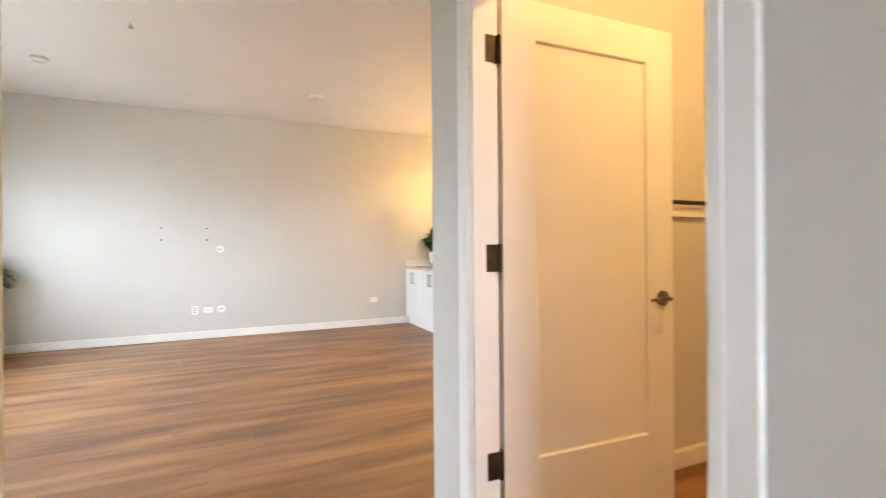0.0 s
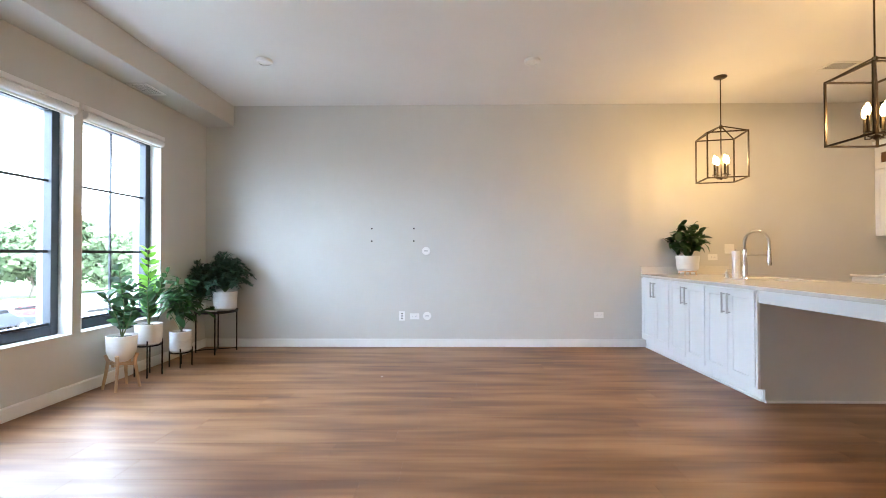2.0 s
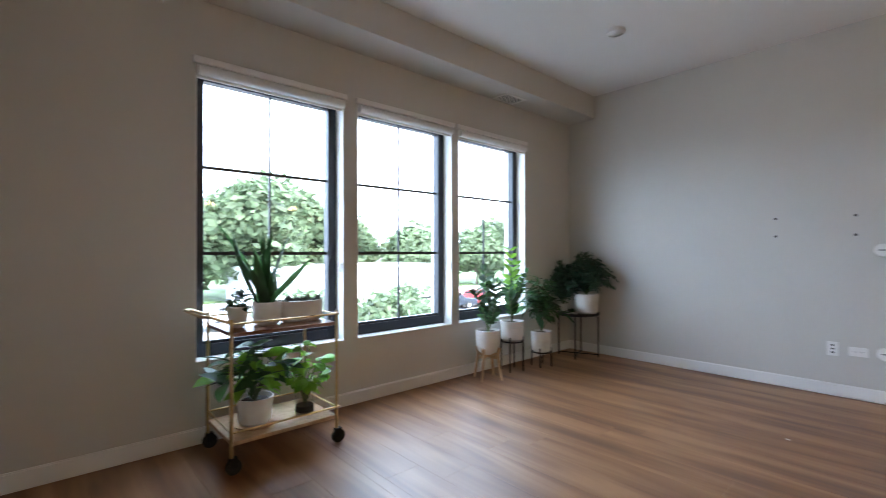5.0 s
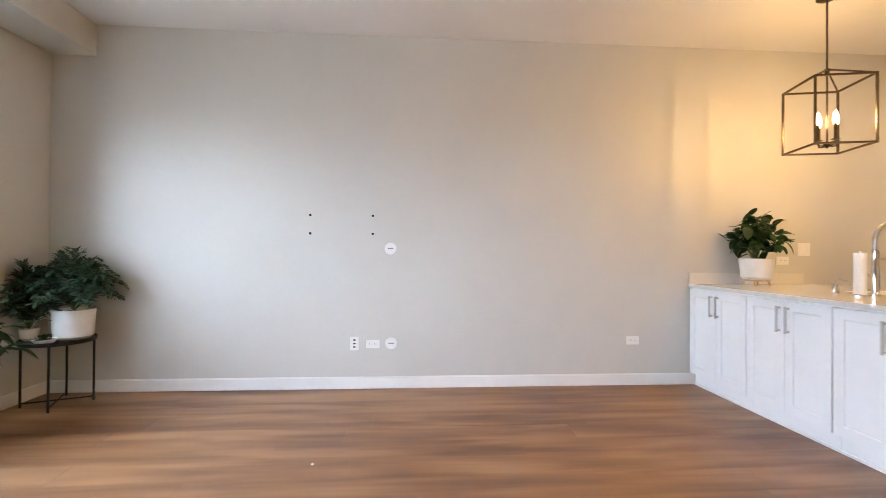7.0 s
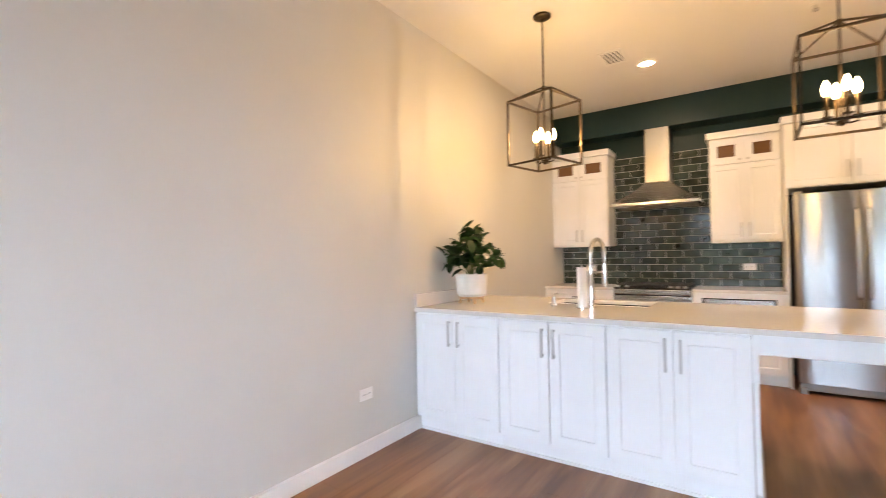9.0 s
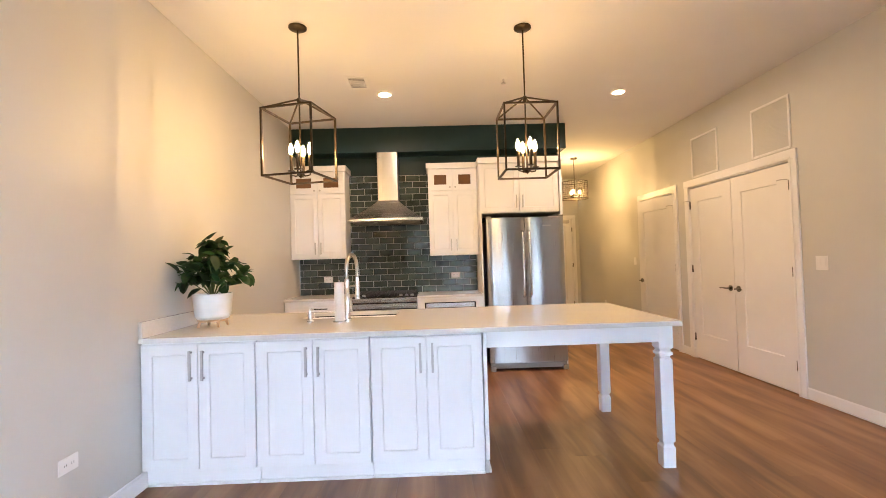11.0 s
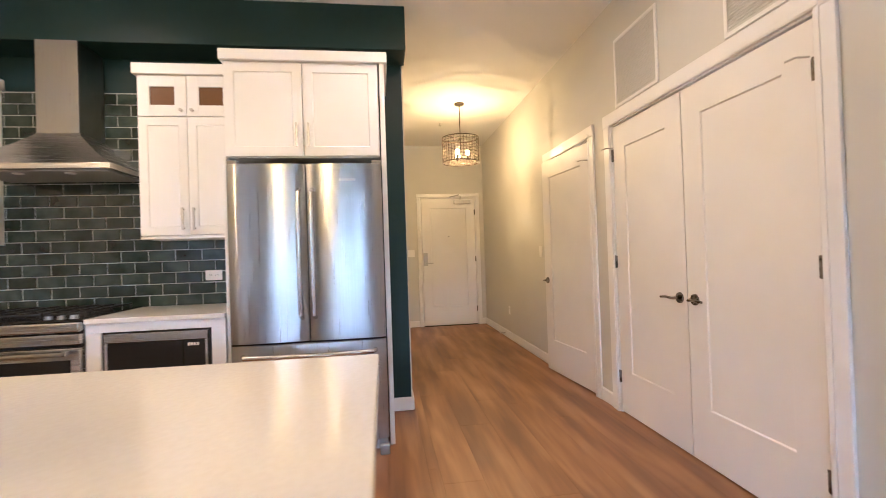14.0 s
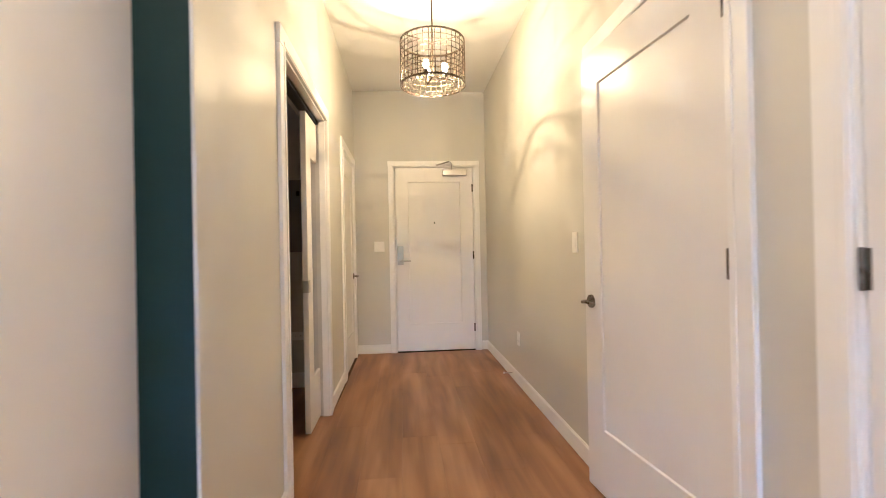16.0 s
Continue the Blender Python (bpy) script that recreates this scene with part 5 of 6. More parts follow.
# on the island: white pot on short wooden feet
rng = random.Random(11)
t = thing("potted_plant", (0, 0, 0), "bushy dark green plant in a white pot on wooden feet", "potted plant")
pot_part(t, 0.132, 0.18, z0=0.055, taper=0.88)
ring = Solid().lathe([(0.07, 0.040), (0.10, 0.040), (0.10, 0.0545), (0.07, 0.0545), (0.07, 0.040)], (0, 0, 0), 28)
part("stand_ring", ring, PALEWOOD, t, "pale wooden stand ring")
for k in range(4):
    a = math.radians(45 + 90 * k)
    part("foot", Solid().tube([(0.085 * math.cos(a), 0.085 * math.sin(a), 0.05), (0.10 * math.cos(a), 0.10 * math.sin(a), 0.0)], 0.012, 8, 0.008), PALEWOOD, t, "short pale wooden foot")
bushy(t, rng, 0.20, 0.245, 0.46, 250, (LEAF_D,), 0.105, 0.086, 26, pitch=(-55, 60))
t.location = (3.47, 7.42, TOP)


# wooden-legged pot with a dark-leaved shrub
def stem_plant(t, rng, z, stems, mats, L, Wd, per=10):
    meshes = [leaf_mesh("leaf", m, L * q, Wd * q, 0.15, 0.2) for m in mats for q in (1.0, 0.8)]
    for (dx, dy, hh, wob) in stems:
        pts = [(dx * f + wob * math.sin(3 * f), dy * f + wob * math.cos(2.5 * f) - wob, z + hh * f) for f in [k / 6 for k in range(7)]]
        part("stem", Solid().tube(pts, 0.006, 6, 0.003), STEM, t)
        for j in range(per):
            f = 0.22 + 0.78 * j / (per - 1)
            i = min(5, int(f * 6))
            p = Vector(pts[i]).lerp(Vector(pts[i + 1]), f * 6 - i)
            for side in (0, 180):
                place_leaf(rng.choice(meshes), t, p, side + 35 * math.sin(j) + rng.uniform(-35, 35), rng.uniform(10, 60), rng.choice((-1, 1)) * rng.uniform(25, 75), rng.uniform(0.8, 1.15))


rng = random.Random(5)
t = thing("potted_plant", (0, 0, 0), "dark-leaved plant in a white pot on splayed wooden legs", "potted plant")
prof = [(0, 0.235), (0.05, 0.237), (0.09, 0.27), (0.112, 0.33), (0.118, 0.465), (0.110, 0.465), (0.105, 0.44), (0, 0.44)]
part("pot", Solid().lathe(prof, (0, 0, 0), 36), POT, t, "round-bottomed white ceramic pot")
part("soil", Solid().lathe([(0, 0.445), (0.108, 0.443), (0.109, 0.438)], (0, 0, 0), 24), SOIL, t)
for k in range(4):
    a = math.radians(20 + 90 * k)
    c, s_ = math.cos(a), math.sin(a)
    part("leg", Solid().tube([(0.118 * c, 0.118 * s_, 0.30), (0.10 * c, 0.10 * s_, 0.24), (0.118 * c, 0.118 * s_, 0.12), (0.14 * c, 0.14 * s_, 0.0)], 0.016, 8, 0.011), PALEWOOD, t, "splayed pale wooden leg")
part("cross_brace", Solid().box(-0.105, 0.105, -0.011, 0.011, 0.205, 0.232).box(-0.011, 0.011, -0.105, 0.105, 0.206, 0.231), PALEWOOD, t, "pale wooden cross brace")
stem_plant(t, rng, 0.44, [(0.02, -0.02, 0.60, 0.03), (-0.03, 0.05, 0.46, -0.03), (0.12, 0.02, 0.44, 0.03), (0.05, 0.10, 0.34, 0.02), (-0.08, -0.05, 0.38, 0.02)], (LEAF_D, LEAF_M), 0.105, 0.060, 10)
t.location = (-2.30, 5.88, 0)


def wire_stand(t, top, r, legs=4, ring_z=None):
    s = Solid().lathe([(r - 0.006, top - 0.012), (r + 0.004, top - 0.012), (r + 0.004, top), (r - 0.006, top), (r - 0.006, top - 0.012)], (0, 0, 0), 28)
    part("ring", s, BLACK, t, "black metal ring")
    for k in range(legs):
        a = 2 * math.pi * k / legs + 0.5
        c, s_ = math.cos(a), math.sin(a)
        part("leg", Solid().tube([((r + 0.008) * c, (r + 0.008) * s_, 0), ((r + 0.008) * c, (r + 0.008) * s_, top + 0.045)], 0.007, 8), BLACK, t, "black metal leg")
    s = Solid().box(-r, r, -0.006, 0.006, top - 0.012, top - 0.002).box(-0.006, 0.006, -r, r, top - 0.0115, top - 0.0025)
    part("cross_bar", s, BLACK, t, "black metal cross bar")


def glossy_fern(t, rng, z, fronds, mat, L):
    """Upright fleshy fronds with paired leaflets."""
    meshes = [leaf_mesh("leaf", mat, L * q, L * 0.52 * q, 0.12, 0.1) for q in (1.0, 0.8, 0.6)]
    for dx, dy, hh in fronds:
        pts = [(dx * f ** 1.6, dy * f ** 1.6, z + hh * f) for f in [k / 6 for k in range(7)]]
        part("stem", Solid().tube(pts, 0.008, 6, 0.003), STEM, t)
        yaw = math.degrees(math.atan2(dy, dx)) + 90
        for j in range(9):
            f = 0.25 + 0.75 * j / 8
            i = min(5, int(f * 6))
            p = Vector(pts[i]).lerp(Vector(pts[i + 1]), f * 6 - i)
            for side in (0, 180):
                place_leaf(meshes[0 if 2 < j < 6 else 1], t, p, yaw + side + rng.uniform(-20, 20), 35 + rng.uniform(-10, 20), rng.choice((-1, 1)) * rng.uniform(25, 75), 1.0)


rng = random.Random(8)
t = thing("potted_plant", (0, 0, 0), "bright fleshy upright plant in a white pot on a black stand", "potted plant")
wire_stand(t, 0.305, 0.105)
pot_part(t, 0.118, 0.20, z0=0.306, taper=0.95)
glossy_fern(t, rng, 0.48, [(0.02, -0.05, 0.74), (-0.05, 0.10, 0.60)], LEAF_B, 0.115)
glossy_fern(t, rng, 0.48, [(0.16, 0.04, 0.52), (-0.06, 0.12, 0.50), (0.10, -0.18, 0.38), (0.02, 0.16, 0.40), (-0.10, -0.10, 0.42)], LEAF_M, 0.10)
t.location = (-2.335, 6.285, 0)

rng = random.Random(9)
t = thing("potted_plant", (0, 0, 0), "bushy mid-green plant in a marbled pot on a low black stand", "potted plant")
wire_stand(t, 0.155, 0.095)
pot_part(t, 0.108, 0.215, MARBLE, z0=0.156, taper=0.96)
part("stem", Solid().tube([(0, 0, 0.34), (0.01, 0.01, 0.42), (0, 0, 0.5)], 0.010, 7, 0.006), BARK, t)
bushy(t, rng, 0.37, 0.25, 0.60, 270, (LEAF_M, LEAF_M, LEAF_D), 0.155, 0.056, 32)
t.location = (-2.245, 6.66, 0)

# black plant table in the corner
t = thing("plant_table", (0, 0, 0), "black metal plant table with a round top", "plant table")
part("tabletop", Solid().lathe([(0, 0.478), (0.235, 0.478), (0.24, 0.482), (0.24, 0.508), (0.232, 0.508), (0.23, 0.500), (0, 0.500)], (0, 0, 0), 40), BLACK, t, "round black tray top")
for k in range(4):
    a = 2 * math.pi * k / 4 + 0.4
    c, s_ = math.cos(a), math.sin(a)
    part("leg", Solid().tube([(0.222 * c, 0.222 * s_, 0), (0.222 * c, 0.222 * s_, 0.478)], 0.0085, 8), BLACK, t, "slim black metal leg")
s = Solid()
for k in range(4):
    a = 2 * math.pi * k / 4 + 0.4
    s.tube([(0, 0, 0.03), (0.222 * math.cos(a), 0.222 * math.sin(a), 0.03)], 0.006, 6)
part("foot_brace", s, BLACK, t, "black foot brace")
t.location = (-2.235, 7.365, 0)


def feathery(t, rng, z, spread, height, n, mat):
    """Long arching sprays of narrow leaflets, joined because they are too many to tell apart."""
    s = Solid()
    for k in range(n):
        yaw = 2 * math.pi * rng.random()
        lean = rng.uniform(0.2, 1.0)
        end, hh = spread * lean, height * (1.0 - 0.4 * lean) * rng.uniform(0.6, 1.12)
        c, sn = math.cos(yaw), math.sin(yaw)
        pts = [Vector((c * end * f, sn * end * f, z + hh * (1 - (1 - f) ** 1.8) - 0.15 * lean * f ** 3)) for f in [q / 7 for q in range(8)]]
        part("stem", Solid().tube(pts, 0.003, 4, 0.0012), STEM, t)
        for j in range(20):
            f = 0.16 + 0.84 * j / 19
            i = min(6, int(f * 7))
            p = pts[i].lerp(pts[i + 1], f * 7 - i)
            d = (pts[i + 1] - pts[i]).normalized()
            for sd in (-1, 1):
                side = d.cross(Vector((0, 0, 1)))
                side = side.normalized() if side.length > 1e-3 else Vector((1, 0, 0))
                q = (side * sd * rng.uniform(0.6, 1.1) + d * rng.uniform(0.3, 0.9) + Vector((0, 0, rng.uniform(-0.5, 0.35)))).normalized()
                L = rng.uniform(0.06, 0.11) * (1.15 - 0.5 * f)
                w = q.cross(Vector((rng.uniform(-0.4, 0.4), rng.uniform(-0.4, 0.4), 1))).normalized() * L * 0.17
                m = len(s.v)
                s.v += [tuple(p), tuple(p + q * L * 0.45 + w), tuple(p + q * L), tuple(p + q * L * 0.45 - w)]
                s.f.append((m, m + 1, m + 2, m + 3))
    me = bpy.data.meshes.new("foliage")
    me.from_pydata(s.v, [], s.f)
    me.materials.append(mat)
    ob = new("foliage", me)
    ob.parent = t
    tagged(ob, "feathery grey-green leaflets", "", "", "stuff")


rng = random.Random(21)
t = thing("potted_plant", (0, 0, 0), "feathery spreading plant in a large white pot", "potted plant")
pot_part(t, 0.140, 0.225, taper=0.92)
feathery(t, rng, 0.21, 0.34, 0.52, 120, LEAF_G)
t.location = (-2.15, 7.40, 0.5005)
rng = random.Random(22)
t = thing("potted_plant", (0, 0, 0), "trailing dark plant in a small white pot", "potted plant")
pot_part(t, 0.062, 0.09, taper=0.85)
feathery(t, rng, 0.09, 0.21, 0.58, 70, LEAF_G)
t.location = (-2.395, 7.30, 0.5005)
t = thing("plant_dish", (0, 0, 0), "low white dish with small succulents", "plant dish")
part("dish", Solid().lathe([(0, 0), (0.055, 0), (0.075, 0.028), (0.071, 0.030), (0.05, 0.012), (0, 0.010)], (0, 0, 0), 28), POT, t)
part("soil", Solid().lathe([(0, 0.024), (0.05, 0.023), (0.066, 0.022), (0.066, 0.018)], (0, 0, 0), 20), SOIL, t)
me = leaf_mesh("leaf", LEAF_D, 0.045, 0.018, 0.3, -0.2, 4)
for k in range(22):
    place_leaf(me, t, (0.03 * math.cos(k * 2.4) * (k % 3) / 2, 0.03 * math.sin(k * 2.4) * (k % 3) / 2, 0.024), k * 137, rng.uniform(25, 70))
t.location = (-2.21, 7.20, 0.5005)

# ---------------------------------------------------------------- bar cart with plants
CX0, CX1, CY0, CY1 = -2.43, -1.97, 3.47, 4.10
t = thing("bar_cart", (-2.2, 3.78, 0), "brass bar cart with two wooden shelves on castors", "bar cart")
for z, nm in ((0.765, "upper"), (0.175, "lower")):
    part("shelf", Solid().box(CX0, CX1, CY0, CY1, z - 0.022, z), SHELFWOOD if z > 0.5 else PALEWOOD, t, "dark reddish wooden shelf" if z > 0.5 else "pale wooden shelf", 0.003)
    for x in (CX0, CX1):
        part("guard_rail", Solid().tube([(x, CY0, z + 0.05), (x, CY1 + 0.02, z + 0.05)], 0.006, 8), BRASS, t, "thin brass guard rail")
    for y in (CY0, CY1):
        part("guard_rail", Solid().tube([(CX0, y, z + 0.05), (CX1, y, z + 0.05)], 0.006, 8), BRASS, t, "thin brass guard rail")
for x in (CX0, CX1):
    for y in (CY0, CY1):
        p = part("post", Solid().tube([(x, y, 0.085), (x, y, 0.84)], 0.0095, 10), BRASS, t, "slim brass post")
        part("castor", Solid().tube([(x - 0.011, y + 0.012, 0.042), (x + 0.011, y + 0.012, 0.042)], 0.042, 20), RUBBER, p, "black castor wheel")
        part("castor_fork", Solid().box(x - 0.017, x - 0.013, y - 0.012, y + 0.03, 0.04, 0.09).box(x + 0.013, x + 0.017, y - 0.012, y + 0.03, 0.04, 0.09).box(x - 0.017, x + 0.017, y - 0.012, y + 0.03, 0.086, 0.092), BLACK, p, "black castor fork")
part("push_handle", Solid().tube([(CX0, CY0, 0.82), (CX0, CY0 - 0.10, 0.86), (CX0 + 0.05, CY0 - 0.14, 0.865), (CX1 - 0.05, CY0 - 0.14, 0.865), (CX1, CY0 - 0.10, 0.86), (CX1, CY0, 0.82)], 0.008, 10), BRASS, t, "bent brass push handle")
UP, LO = 0.7655, 0.1755
rng = random.Random(31)
t = thing("potted_plant", (0, 0, 0), "small leafy plant in a white pot on the cart", "potted plant")
pot_part(t, 0.062, 0.125, taper=0.78)
bushy(t, rng, 0.10, 0.11, 0.17, 40, (LEAF_D,), 0.065, 0.04, 10)
t.location = (-2.16, 3.56, UP)
t = thing("snake_plant", (0, 0, 0), "snake plant with sword leaves in a white pot", "potted plant")
pot_part(t, 0.088, 0.14, taper=0.9)
for k in range(15):
    L = rng.uniform(0.32, 0.52) if k else 0.66
    me = leaf_mesh("leaf", LEAF_D if k % 3 else LEAF_M, L, 0.058, 0.35, -0.05 if k % 2 else 0.12, 7)
    place_leaf(me, t, (rng.uniform(-0.04, 0.04), rng.uniform(-0.04, 0.04), 0.11), rng.uniform(0, 360), rng.uniform(58, 85) if k > 3 else rng.uniform(42, 58), rng.uniform(0, 180))
t.location = (-2.17, 3.735, UP)
t = thing("succulent_planter", (0, 0, 0), "long white planter with grey succulents", "planter")
s = Solid().lathe([(0, 0), (0.075, 0.0), (0.092, 0.015), (0.095, 0.13), (0.088, 0.132), (0.082, 0.11), (0, 0.11)], (0, 0, 0), 32, 0.72, 1.55)
part("trough", s, POT, t)
part("soil", Solid().lathe([(0, 0.118), (0.08, 0.114), (0.083, 0.108)], (0, 0, 0), 28, 0.72, 1.55), SOIL, t)
GREYLEAF = textured("grey_succulent", (0.12, 0.16, 0.14), (0.20, 0.24, 0.21), 0.5, (20, 20, 20), random_tone=0.3)
me = leaf_mesh("leaf", GREYLEAF, 0.05, 0.022, 0.3, -0.15, 4)
for q in range(7):
    for k in range(9):
        place_leaf(me, t, (rng.uniform(-0.02, 0.02), -0.12 + 0.04 * q + rng.uniform(-0.01, 0.01), 0.116), k * 137, rng.uniform(15, 75), 0, rng.uniform(0.7, 1.3))
t.location = (-2.17, 3.955, UP)
t = thing("potted_plant", (0, 0, 0), "bright green leafy plant in a white pot on the lower shelf", "potted plant")
part("saucer", Solid().lathe([(0, 0), (0.11, 0.0), (0.125, 0.018), (0.118, 0.018), (0.10, 0.006), (0, 0.006)], (0, 0, 0), 28), PALEWOOD, t, "shallow wooden saucer")
pot_part(t, 0.105, 0.16, taper=0.85, z0=0.007)
bushy(t, rng, 0.14, 0.25, 0.36, 120, (LEAF_B, LEAF_M), 0.16, 0.085, 18)
t.location = (-2.16, 3.66, LO)
t = thing("pothos", (0, 0, 0), "bright pothos cutting in a clear glass jar", "potted plant")
part("jar", Solid().lathe([(0, 0), (0.058, 0.0), (0.062, 0.01), (0.062, 0.14), (0.059, 0.14), (0.058, 0.012), (0, 0.008)], (0, 0, 0), 28), VASEGLASS, t, "clear glass jar")
part("soil", Solid().lathe([(0, 0.05), (0.055, 0.05), (0.057, 0.012), (0, 0.010)], (0, 0, 0), 20), SOIL, t)
bushy(t, rng, 0.05, 0.24, 0.40, 110, (LEAF_B,), 0.09, 0.08, 16)
t.location = (-2.15, 3.97, LO)


# ---------------------------------------------------------------- outside the windows
GZ = -3.2
structure("ground", Solid().box(-700, 400, -500, 600, GZ - 0.5, GZ), ASPHALT, "pale asphalt car park and ground", "ground")
structure("verge", Solid().box(-90, -42, 5, 95, GZ, GZ + 0.12), textured("grass", (0.06, 0.11, 0.03), (0.10, 0.16, 0.05), 0.9, (1, 1, 1), bump=0.5), "green grass verge with a kerb edge", "verge")


def crown_mesh(seed, R, hgt, n, leaf):
    """Thousands of small leaves in lumps round a few boughs, with gaps between."""
    rng = random.Random(seed)
    lumps = []
    for k in range(16):
        a, u = rng.uniform(0, 6.283), rng.random()
        rr = R * (0.35 + 0.5 * rng.random()) * (1 - 0.55 * u)
        lumps.append((Vector((rr * math.cos(a), rr * math.sin(a), hgt * (0.12 + 0.78 * u))), R * rng.uniform(0.28, 0.48)))
    v, f = [], []
    for k in range(n):
        c, r = rng.choice(lumps)
        d = Vector((rng.gauss(0, 1), rng.gauss(0, 1), rng.gauss(0, 1))).normalized()
        p = c + d * r * rng.uniform(0.55, 1.08)
        q = Vector((rng.gauss(0, 1), rng.gauss(0, 1), rng.gauss(0, 0.6))).normalized()
        w = q.cross(d)
        w = w.normalized() if w.length > 1e-3 else Vector((1, 0, 0))
        L = leaf * rng.uniform(0.6, 1.3)
        i = len(v)
        v += [tuple(p - q * L), tuple(p + w * L * 0.55), tuple(p + q * L), tuple(p - w * L * 0.55)]
        f.append((i, i + 1, i + 2, i + 3))
    me = bpy.data.meshes.new("crown")
    me.from_pydata(v, [], f)
    me.materials.append(TREELEAF)
    return me


def tree(seed, R, trunk, hgt, n, leaf, label):
    t = thing("tree", (0, 0, 0), label, "tree", "trees beyond the car park")
    rng = random.Random(seed)
    s = Solid().tube([(0, 0, 0), (0.05 * R, 0, trunk * 0.5), (0, 0.03 * R, trunk), (0, 0, trunk + hgt * 0.6)], 0.03 * R + 0.05, 9, 0.03)
    part("trunk", s, BARK, t, "grey-brown trunk")
    for k in range(5):
        a = k * 1.257 + rng.random()
        part("limb", Solid().tube([(0, 0, trunk * 0.85), (R * 0.3 * math.cos(a), R * 0.3 * math.sin(a), trunk + hgt * 0.2), (R * 0.6 * math.cos(a), R * 0.6 * math.sin(a), trunk + hgt * 0.45)], 0.03 * R, 6, 0.01), BARK, t)
    ob = new("crown", crown_mesh(seed, R, hgt, n, leaf))
    ob.parent = t
    ob.location = (0, 0, trunk * 0.75)
    tagged(ob, "leafy green crown", "", "", "stuff")
    return t


far = [tree(100 + k, r, tr, h, 6500, 0.40, "broad leafy green tree beyond the car park") for k, (r, tr, h) in enumerate(((4.6, 2.0, 6.5), (3.8, 1.8, 5.2), (5.4, 2.2, 8.0)))]
spots = [(-41, 17, 2, 1.15), (-46, 24, 2, 1.0), (-47, 12, 1, 1.1), (-50, 31, 0, 1.0), (-45, 38, 1, 1.0), (-52, 43, 0, 0.95), (-42, 47, 1, 1.0), (-46, 55, 0, 1.0), (-38, 54, 1, 0.95),
         (-34, 60, 0, 0.95), (-27, 62, 1, 1.1), (-52, 20, 0, 1.2), (-56, 36, 2, 0.9), (-40, 64, 2, 0.9), (-48, 5, 0, 1.1), (-30, 70, 2, 1.0), (-54, 50, 1, 1.2), (-22, 68, 0, 1.1), (-60, 28, 2, 1.0), (-50, -3, 1, 1.2)]
rng = random.Random(77)
used = set()
for x, y, kind, sc in spots:
    m = Matrix.LocRotScale(Vector((x, y, GZ + 0.1)), Euler((0, 0, rng.uniform(0, 6.28))), Vector((sc, sc, sc * rng.uniform(0.9, 1.1))))
    if kind not in used:
        used.add(kind)
        far[kind].matrix_basis = m
    else:
        ob = copy_thing(far[kind], m)
        ob.matrix_basis = m
near = tree(140, 1.5, 1.3, 2.4, 2600, 0.10, "small bushy tree below the window")
near.location = (-7.6, 8.6, GZ)
ob = copy_thing(near, pose(-9.6, 10.4, GZ, 0, 0, 80))
ob = copy_thing(near, pose(-9.2, 7.0, GZ, 0, 0, 200))


def street_lamp(x, y):
    t = thing("street_lamp", (x, y, GZ), "tall white car park lamp with one arm", "street lamp")
    part("base", Solid().lathe([(0, 0), (0.3, 0), (0.3, 0.6), (0, 0.6)], (x, y, GZ), 16), SIDING, t, "concrete base")
    part("pole", Solid().tube([(x, y, GZ + 0.6), (x, y, GZ + 5.7)], 0.11, 10, 0.08), POLE, t)
    part("arm", Solid().tube([(x, y, GZ + 5.6), (x - 0.9, y - 0.9, GZ + 6.0)], 0.05, 8), POLE, t)
    part("head", Solid().box(x - 1.5, x - 0.8, y - 1.3, y - 0.75, GZ + 5.95, GZ + 6.12), POLE, t, "flat lamp head", 0.03)


street_lamp(-18.9, 19.5)


PALEGLASS = material("hazy_window_glass", (0.32, 0.35, 0.38), 0.15)


def far_building(x, y, w, d, h):
    t = thing("low_building", (x, y, GZ), "long low white commercial building", "building")
    part("wall", Solid().box(x, x + d, y, y + w, GZ, GZ + h), SIDING, t)
    part("roof", Solid().box(x - 0.4, x + d + 0.4, y - 0.4, y + w + 0.4, GZ + h, GZ + h + 0.35), POLE, t, "flat white roof edge")
    for k in range(int(w // 2.2)):
        q = part("window", Solid().box(x + d, x + d + 0.05, y + 0.6 + k * 2.2, y + 1.9 + k * 2.2, GZ + 0.9, GZ + 2.0), PALEGLASS, t)
    return t


far_building(-44, 15.5, 19, 8, 2.9)

CARPAINTS = [material("car_paint_%s" % n, c, 0.25, 0.2) for n, c in (("silver", (0.45, 0.46, 0.48)), ("white", (0.7, 0.7, 0.7)), ("dark", (0.03, 0.035, 0.045)), ("red", (0.25, 0.03, 0.03)))]


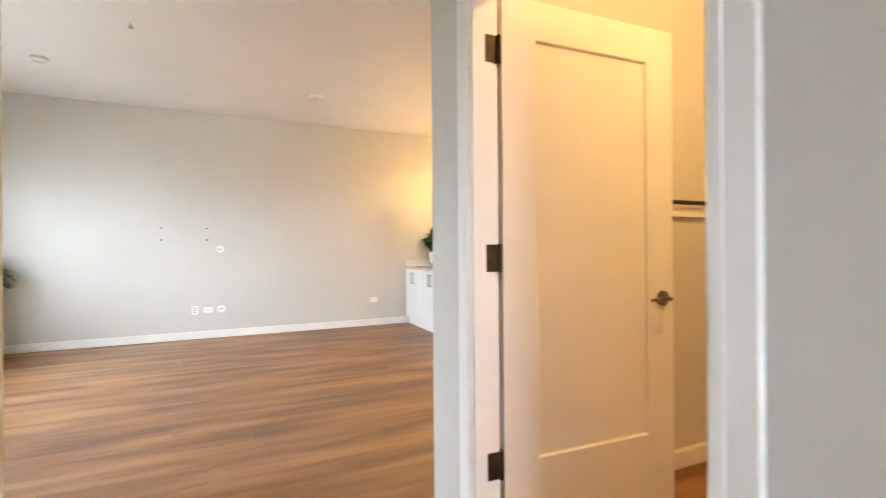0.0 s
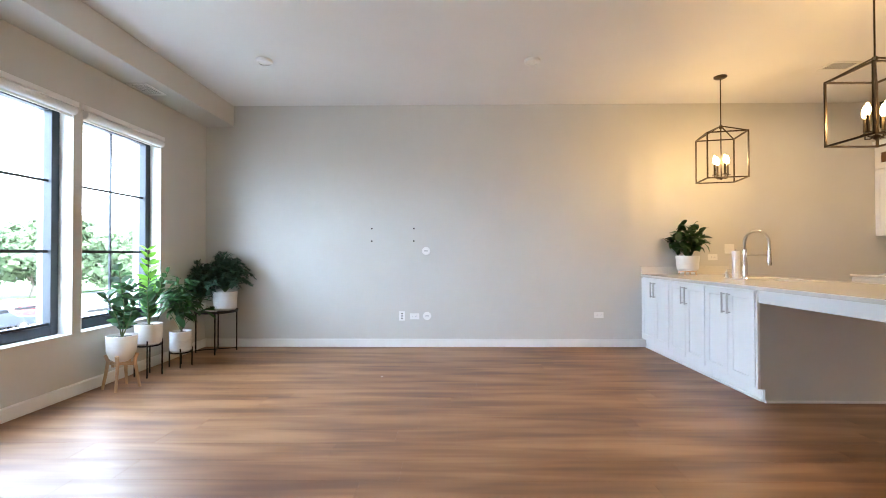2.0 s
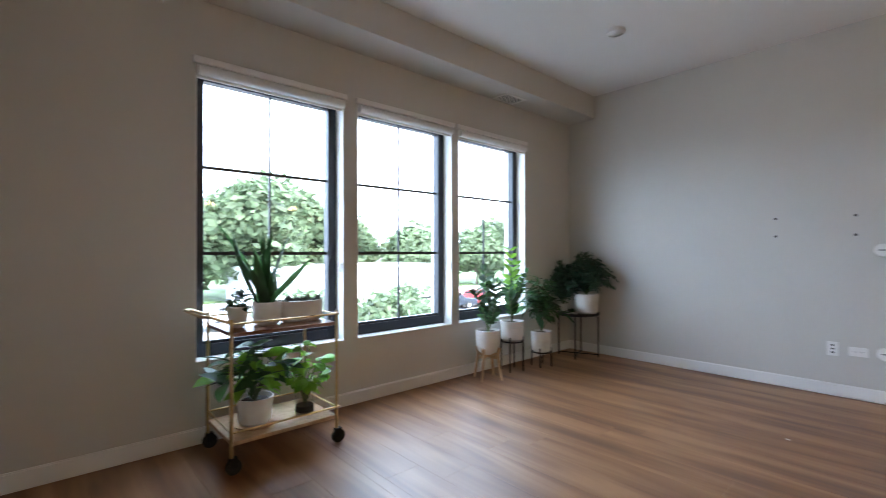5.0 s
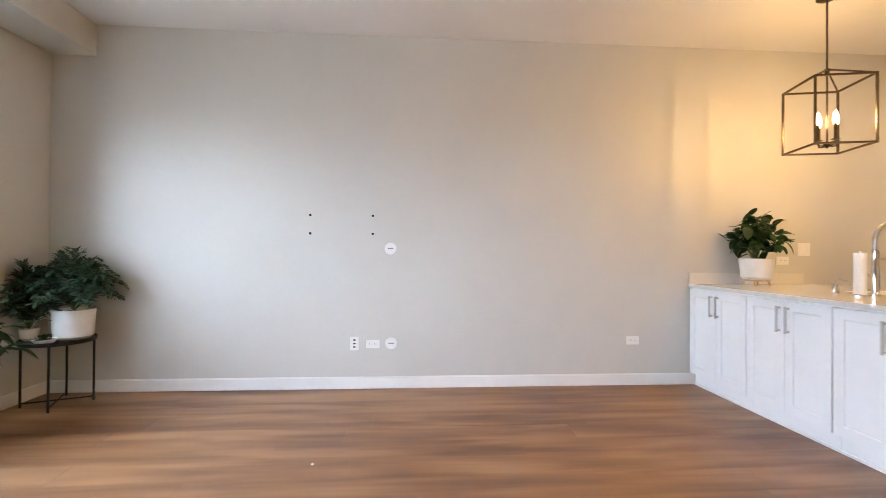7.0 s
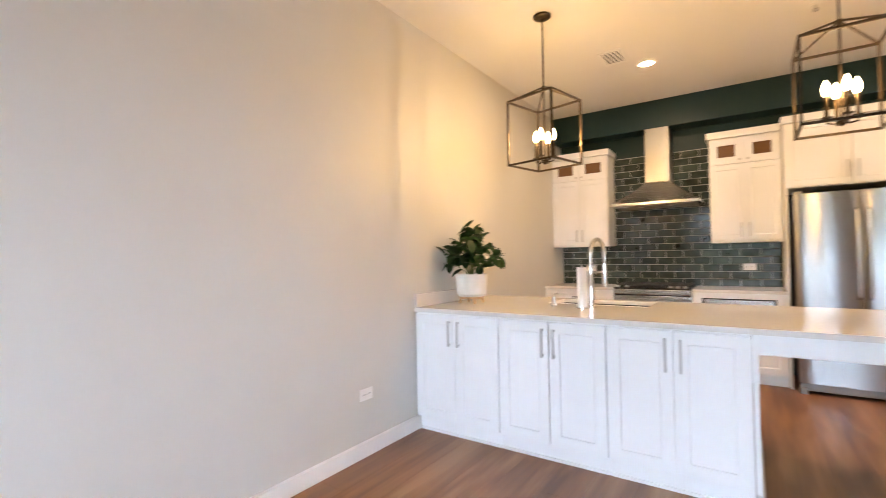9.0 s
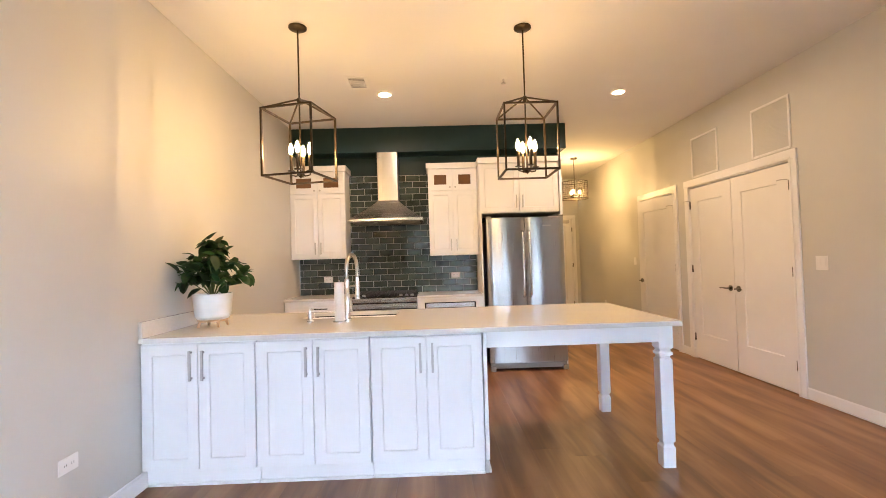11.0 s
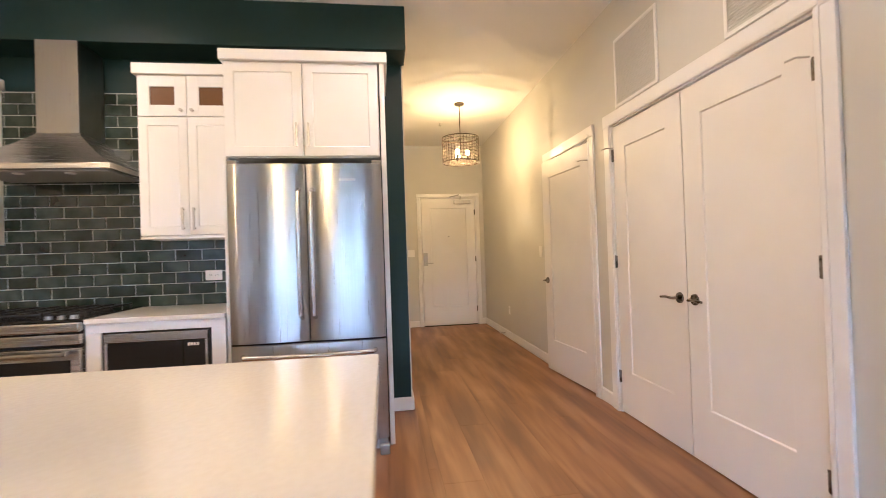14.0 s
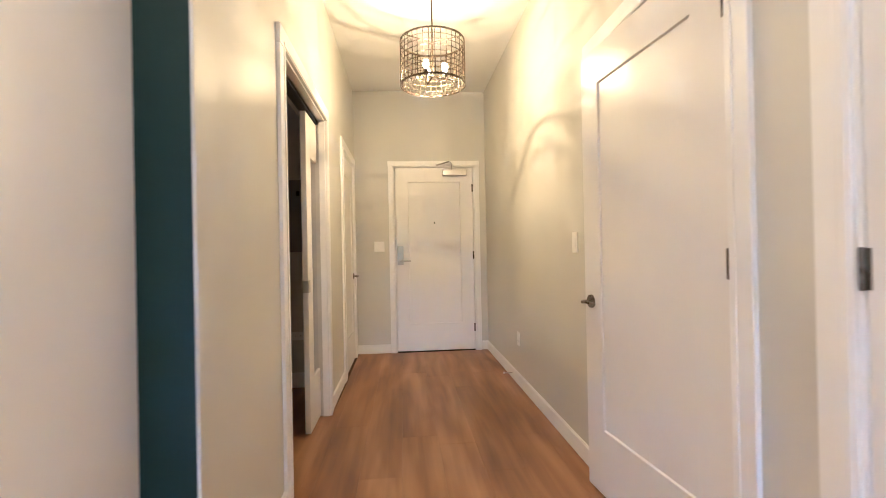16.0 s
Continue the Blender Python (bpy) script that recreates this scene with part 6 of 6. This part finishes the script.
def car(x, y, rz, paint, label):
    t = thing("car", (0, 0, 0), label, "car", "parked cars")
    side = [(-2.2, 0.35), (2.2, 0.35), (2.25, 0.62), (2.1, 0.82), (1.15, 0.92), (0.55, 1.40), (-1.05, 1.43), (-1.75, 0.98), (-2.2, 0.9), (-2.28, 0.6)]
    s = Solid()
    n = len(side)
    for wy in (-0.86, 0.86):
        s.v += [(px, wy * (0.82 if pz > 1.2 else 1.0), pz) for px, pz in side]
    s.f += [(k, (k + 1) % n, n + (k + 1) % n, n + k) for k in range(n)] + [tuple(reversed(range(n))), tuple(range(n, 2 * n))]
    part("body", s, paint, t, "", 0.06)
    for wy in (-1, 1):
        part("side_window", Solid().prism([(1.0, 0), (0.5, 0), (-1.0, 0), (-1.5, 0)], 0, 0).box(-1.3, 0.7, 0.775 * wy - 0.02, 0.775 * wy + 0.02, 0.98, 1.32), BLACKGLASS, t, "dark car window")
        for wx in (-1.35, 1.38):
            p = part("wheel", Solid().tube([(wx, wy * 0.70, 0.32), (wx, wy * 0.88, 0.32)], 0.32, 18), RUBBER, t, "black tyre")
            part("rim", Solid().tube([(wx, wy * 0.87, 0.32), (wx, wy * 0.89, 0.32)], 0.19, 14), NICKEL, p)
        part("headlight", Solid().box(2.14, 2.27, wy * 0.62 - 0.16, wy * 0.62 + 0.16, 0.66, 0.78), CHROME, t)
    t.matrix_basis = pose(x, y, GZ, 0, 0, rz)


for k, (x, y, rz) in enumerate(((-24, 20, 80), (-24.5, 23, 82), (-25, 26.2, 80), (-25.2, 29, 82), (-20, 28, 78), (-19.5, 31, 80), (-19, 34, 80), (-27, 14.5, 85), (-27, 11.4, 85), (-17, 37.5, 78))):
    car(x, y, rz, CARPAINTS[k % 4], ("silver", "white", "dark", "red")[k % 4] + " car parked in the car park")


# ---------------------------------------------------------------- splashback tiles
def tiles():
    bed = thing("wall_tiles", (BACK - 0.007, 6.45, 0.92), "glossy dark green subway tiles in running bond", "tiles", "", "structure")
    w, h, g, cache, rng = 0.186, 0.083, 0.0072, {}, random.Random(2)
    z, row = TOP + 0.001, 0
    while z + h < 2.57:
        y = 5.264 - (w / 2 if row % 2 else 0)
        while y < NORTH - 0.004:
            a, b = max(y, 5.264), min(y + w, NORTH - 0.004)
            hidden = (z > 1.40 and z < 2.48 and (a > 6.96 or b < 5.88)) or (z > 2.22 and a > 6.28 and b < 6.53)
            if b - a > 0.02 and not hidden:
                key = round(b - a, 3)
                if key not in cache:
                    L, hh, e, d = b - a - g, h - g, 0.003, 0.0075
                    v = [(0, 0, 0), (0, L, 0), (0, L, hh), (0, 0, hh), (-d + e, 0, 0), (-d + e, L, 0), (-d + e, L, hh), (-d + e, 0, hh),
                         (-d, e, e), (-d, L - e, e), (-d, L - e, hh - e), (-d, e, hh - e)]
                    f = [(0, 4, 5, 1), (1, 5, 6, 2), (2, 6, 7, 3), (3, 7, 4, 0), (4, 8, 9, 5), (5, 9, 10, 6), (6, 10, 11, 7), (7, 11, 8, 4), (8, 11, 10, 9)]
                    me = bpy.data.meshes.new("tile")
                    me.from_pydata(v, [], f)
                    me.materials.append(TILE)
                    cache[key] = me
                ob = new("tile", cache[key])
                ob.parent = bed
                ob.location = (rng.uniform(-0.0006, 0.0006), a - 6.45, z - 0.92)
                ob.rotation_euler = (0, rng.uniform(-0.012, 0.012), rng.uniform(-0.012, 0.012))
            y += w
        z += h
        row += 1


tiles()


# ---------------------------------------------------------------- floor planks, last
def planks(parent, x0, x1, y0, y1, width=0.225, length=1.5):
    cache, rng = {}, random.Random(4)
    row = 0
    y = y0
    while y < y1 - 1e-6:
        w = min(width, y1 - y)
        x = x0 - rng.random() * length
        while x < x1 - 1e-6:
            a, b = max(x, x0), min(x + length, x1)
            if b - a > 0.02:
                key = (round(b - a, 3), round(w, 3))
                if key not in cache:
                    L, W, e = b - a - 0.0004, w - 0.0004, 0.0007
                    v = [(0, 0, -0.011), (L, 0, -0.011), (L, W, -0.011), (0, W, -0.011), (0, 0, -e), (L, 0, -e), (L, W, -e), (0, W, -e),
                         (e, e, 0), (L - e, e, 0), (L - e, W - e, 0), (e, W - e, 0)]
                    f = [(0, 1, 5, 4), (1, 2, 6, 5), (2, 3, 7, 6), (3, 0, 4, 7), (4, 5, 9, 8), (5, 6, 10, 9), (6, 7, 11, 10), (7, 4, 8, 11), (8, 9, 10, 11)]
                    me = bpy.data.meshes.new("plank")
                    me.from_pydata(v, [], f)
                    me.materials.append(FLOOR)
                    cache[key] = me
                ob = new("plank", cache[key])
                ob.parent = parent
                ob.location = (a, y, 0)
            x += length
        y += w
        row += 1


floor = thing("floor", (0, 0, 0), "brown wood-look plank floor running along the hall", "floor", "", "structure")
planks(floor, WEST, ENTRY + 0.1, 2.432, 4.07)
planks(floor, WEST, BACK - 0.002, 4.07, NORTH)
planks(floor, 7.0, 8.6, 4.07, HALL + 0.162)
planks(floor, -0.09, 3.3, -1.6, 2.431)
planks(floor, BACK + 0.122, 9.08, HALL + 0.162, 5.3)
planks(floor, 3.43, 7.6, 1.87, 2.431)
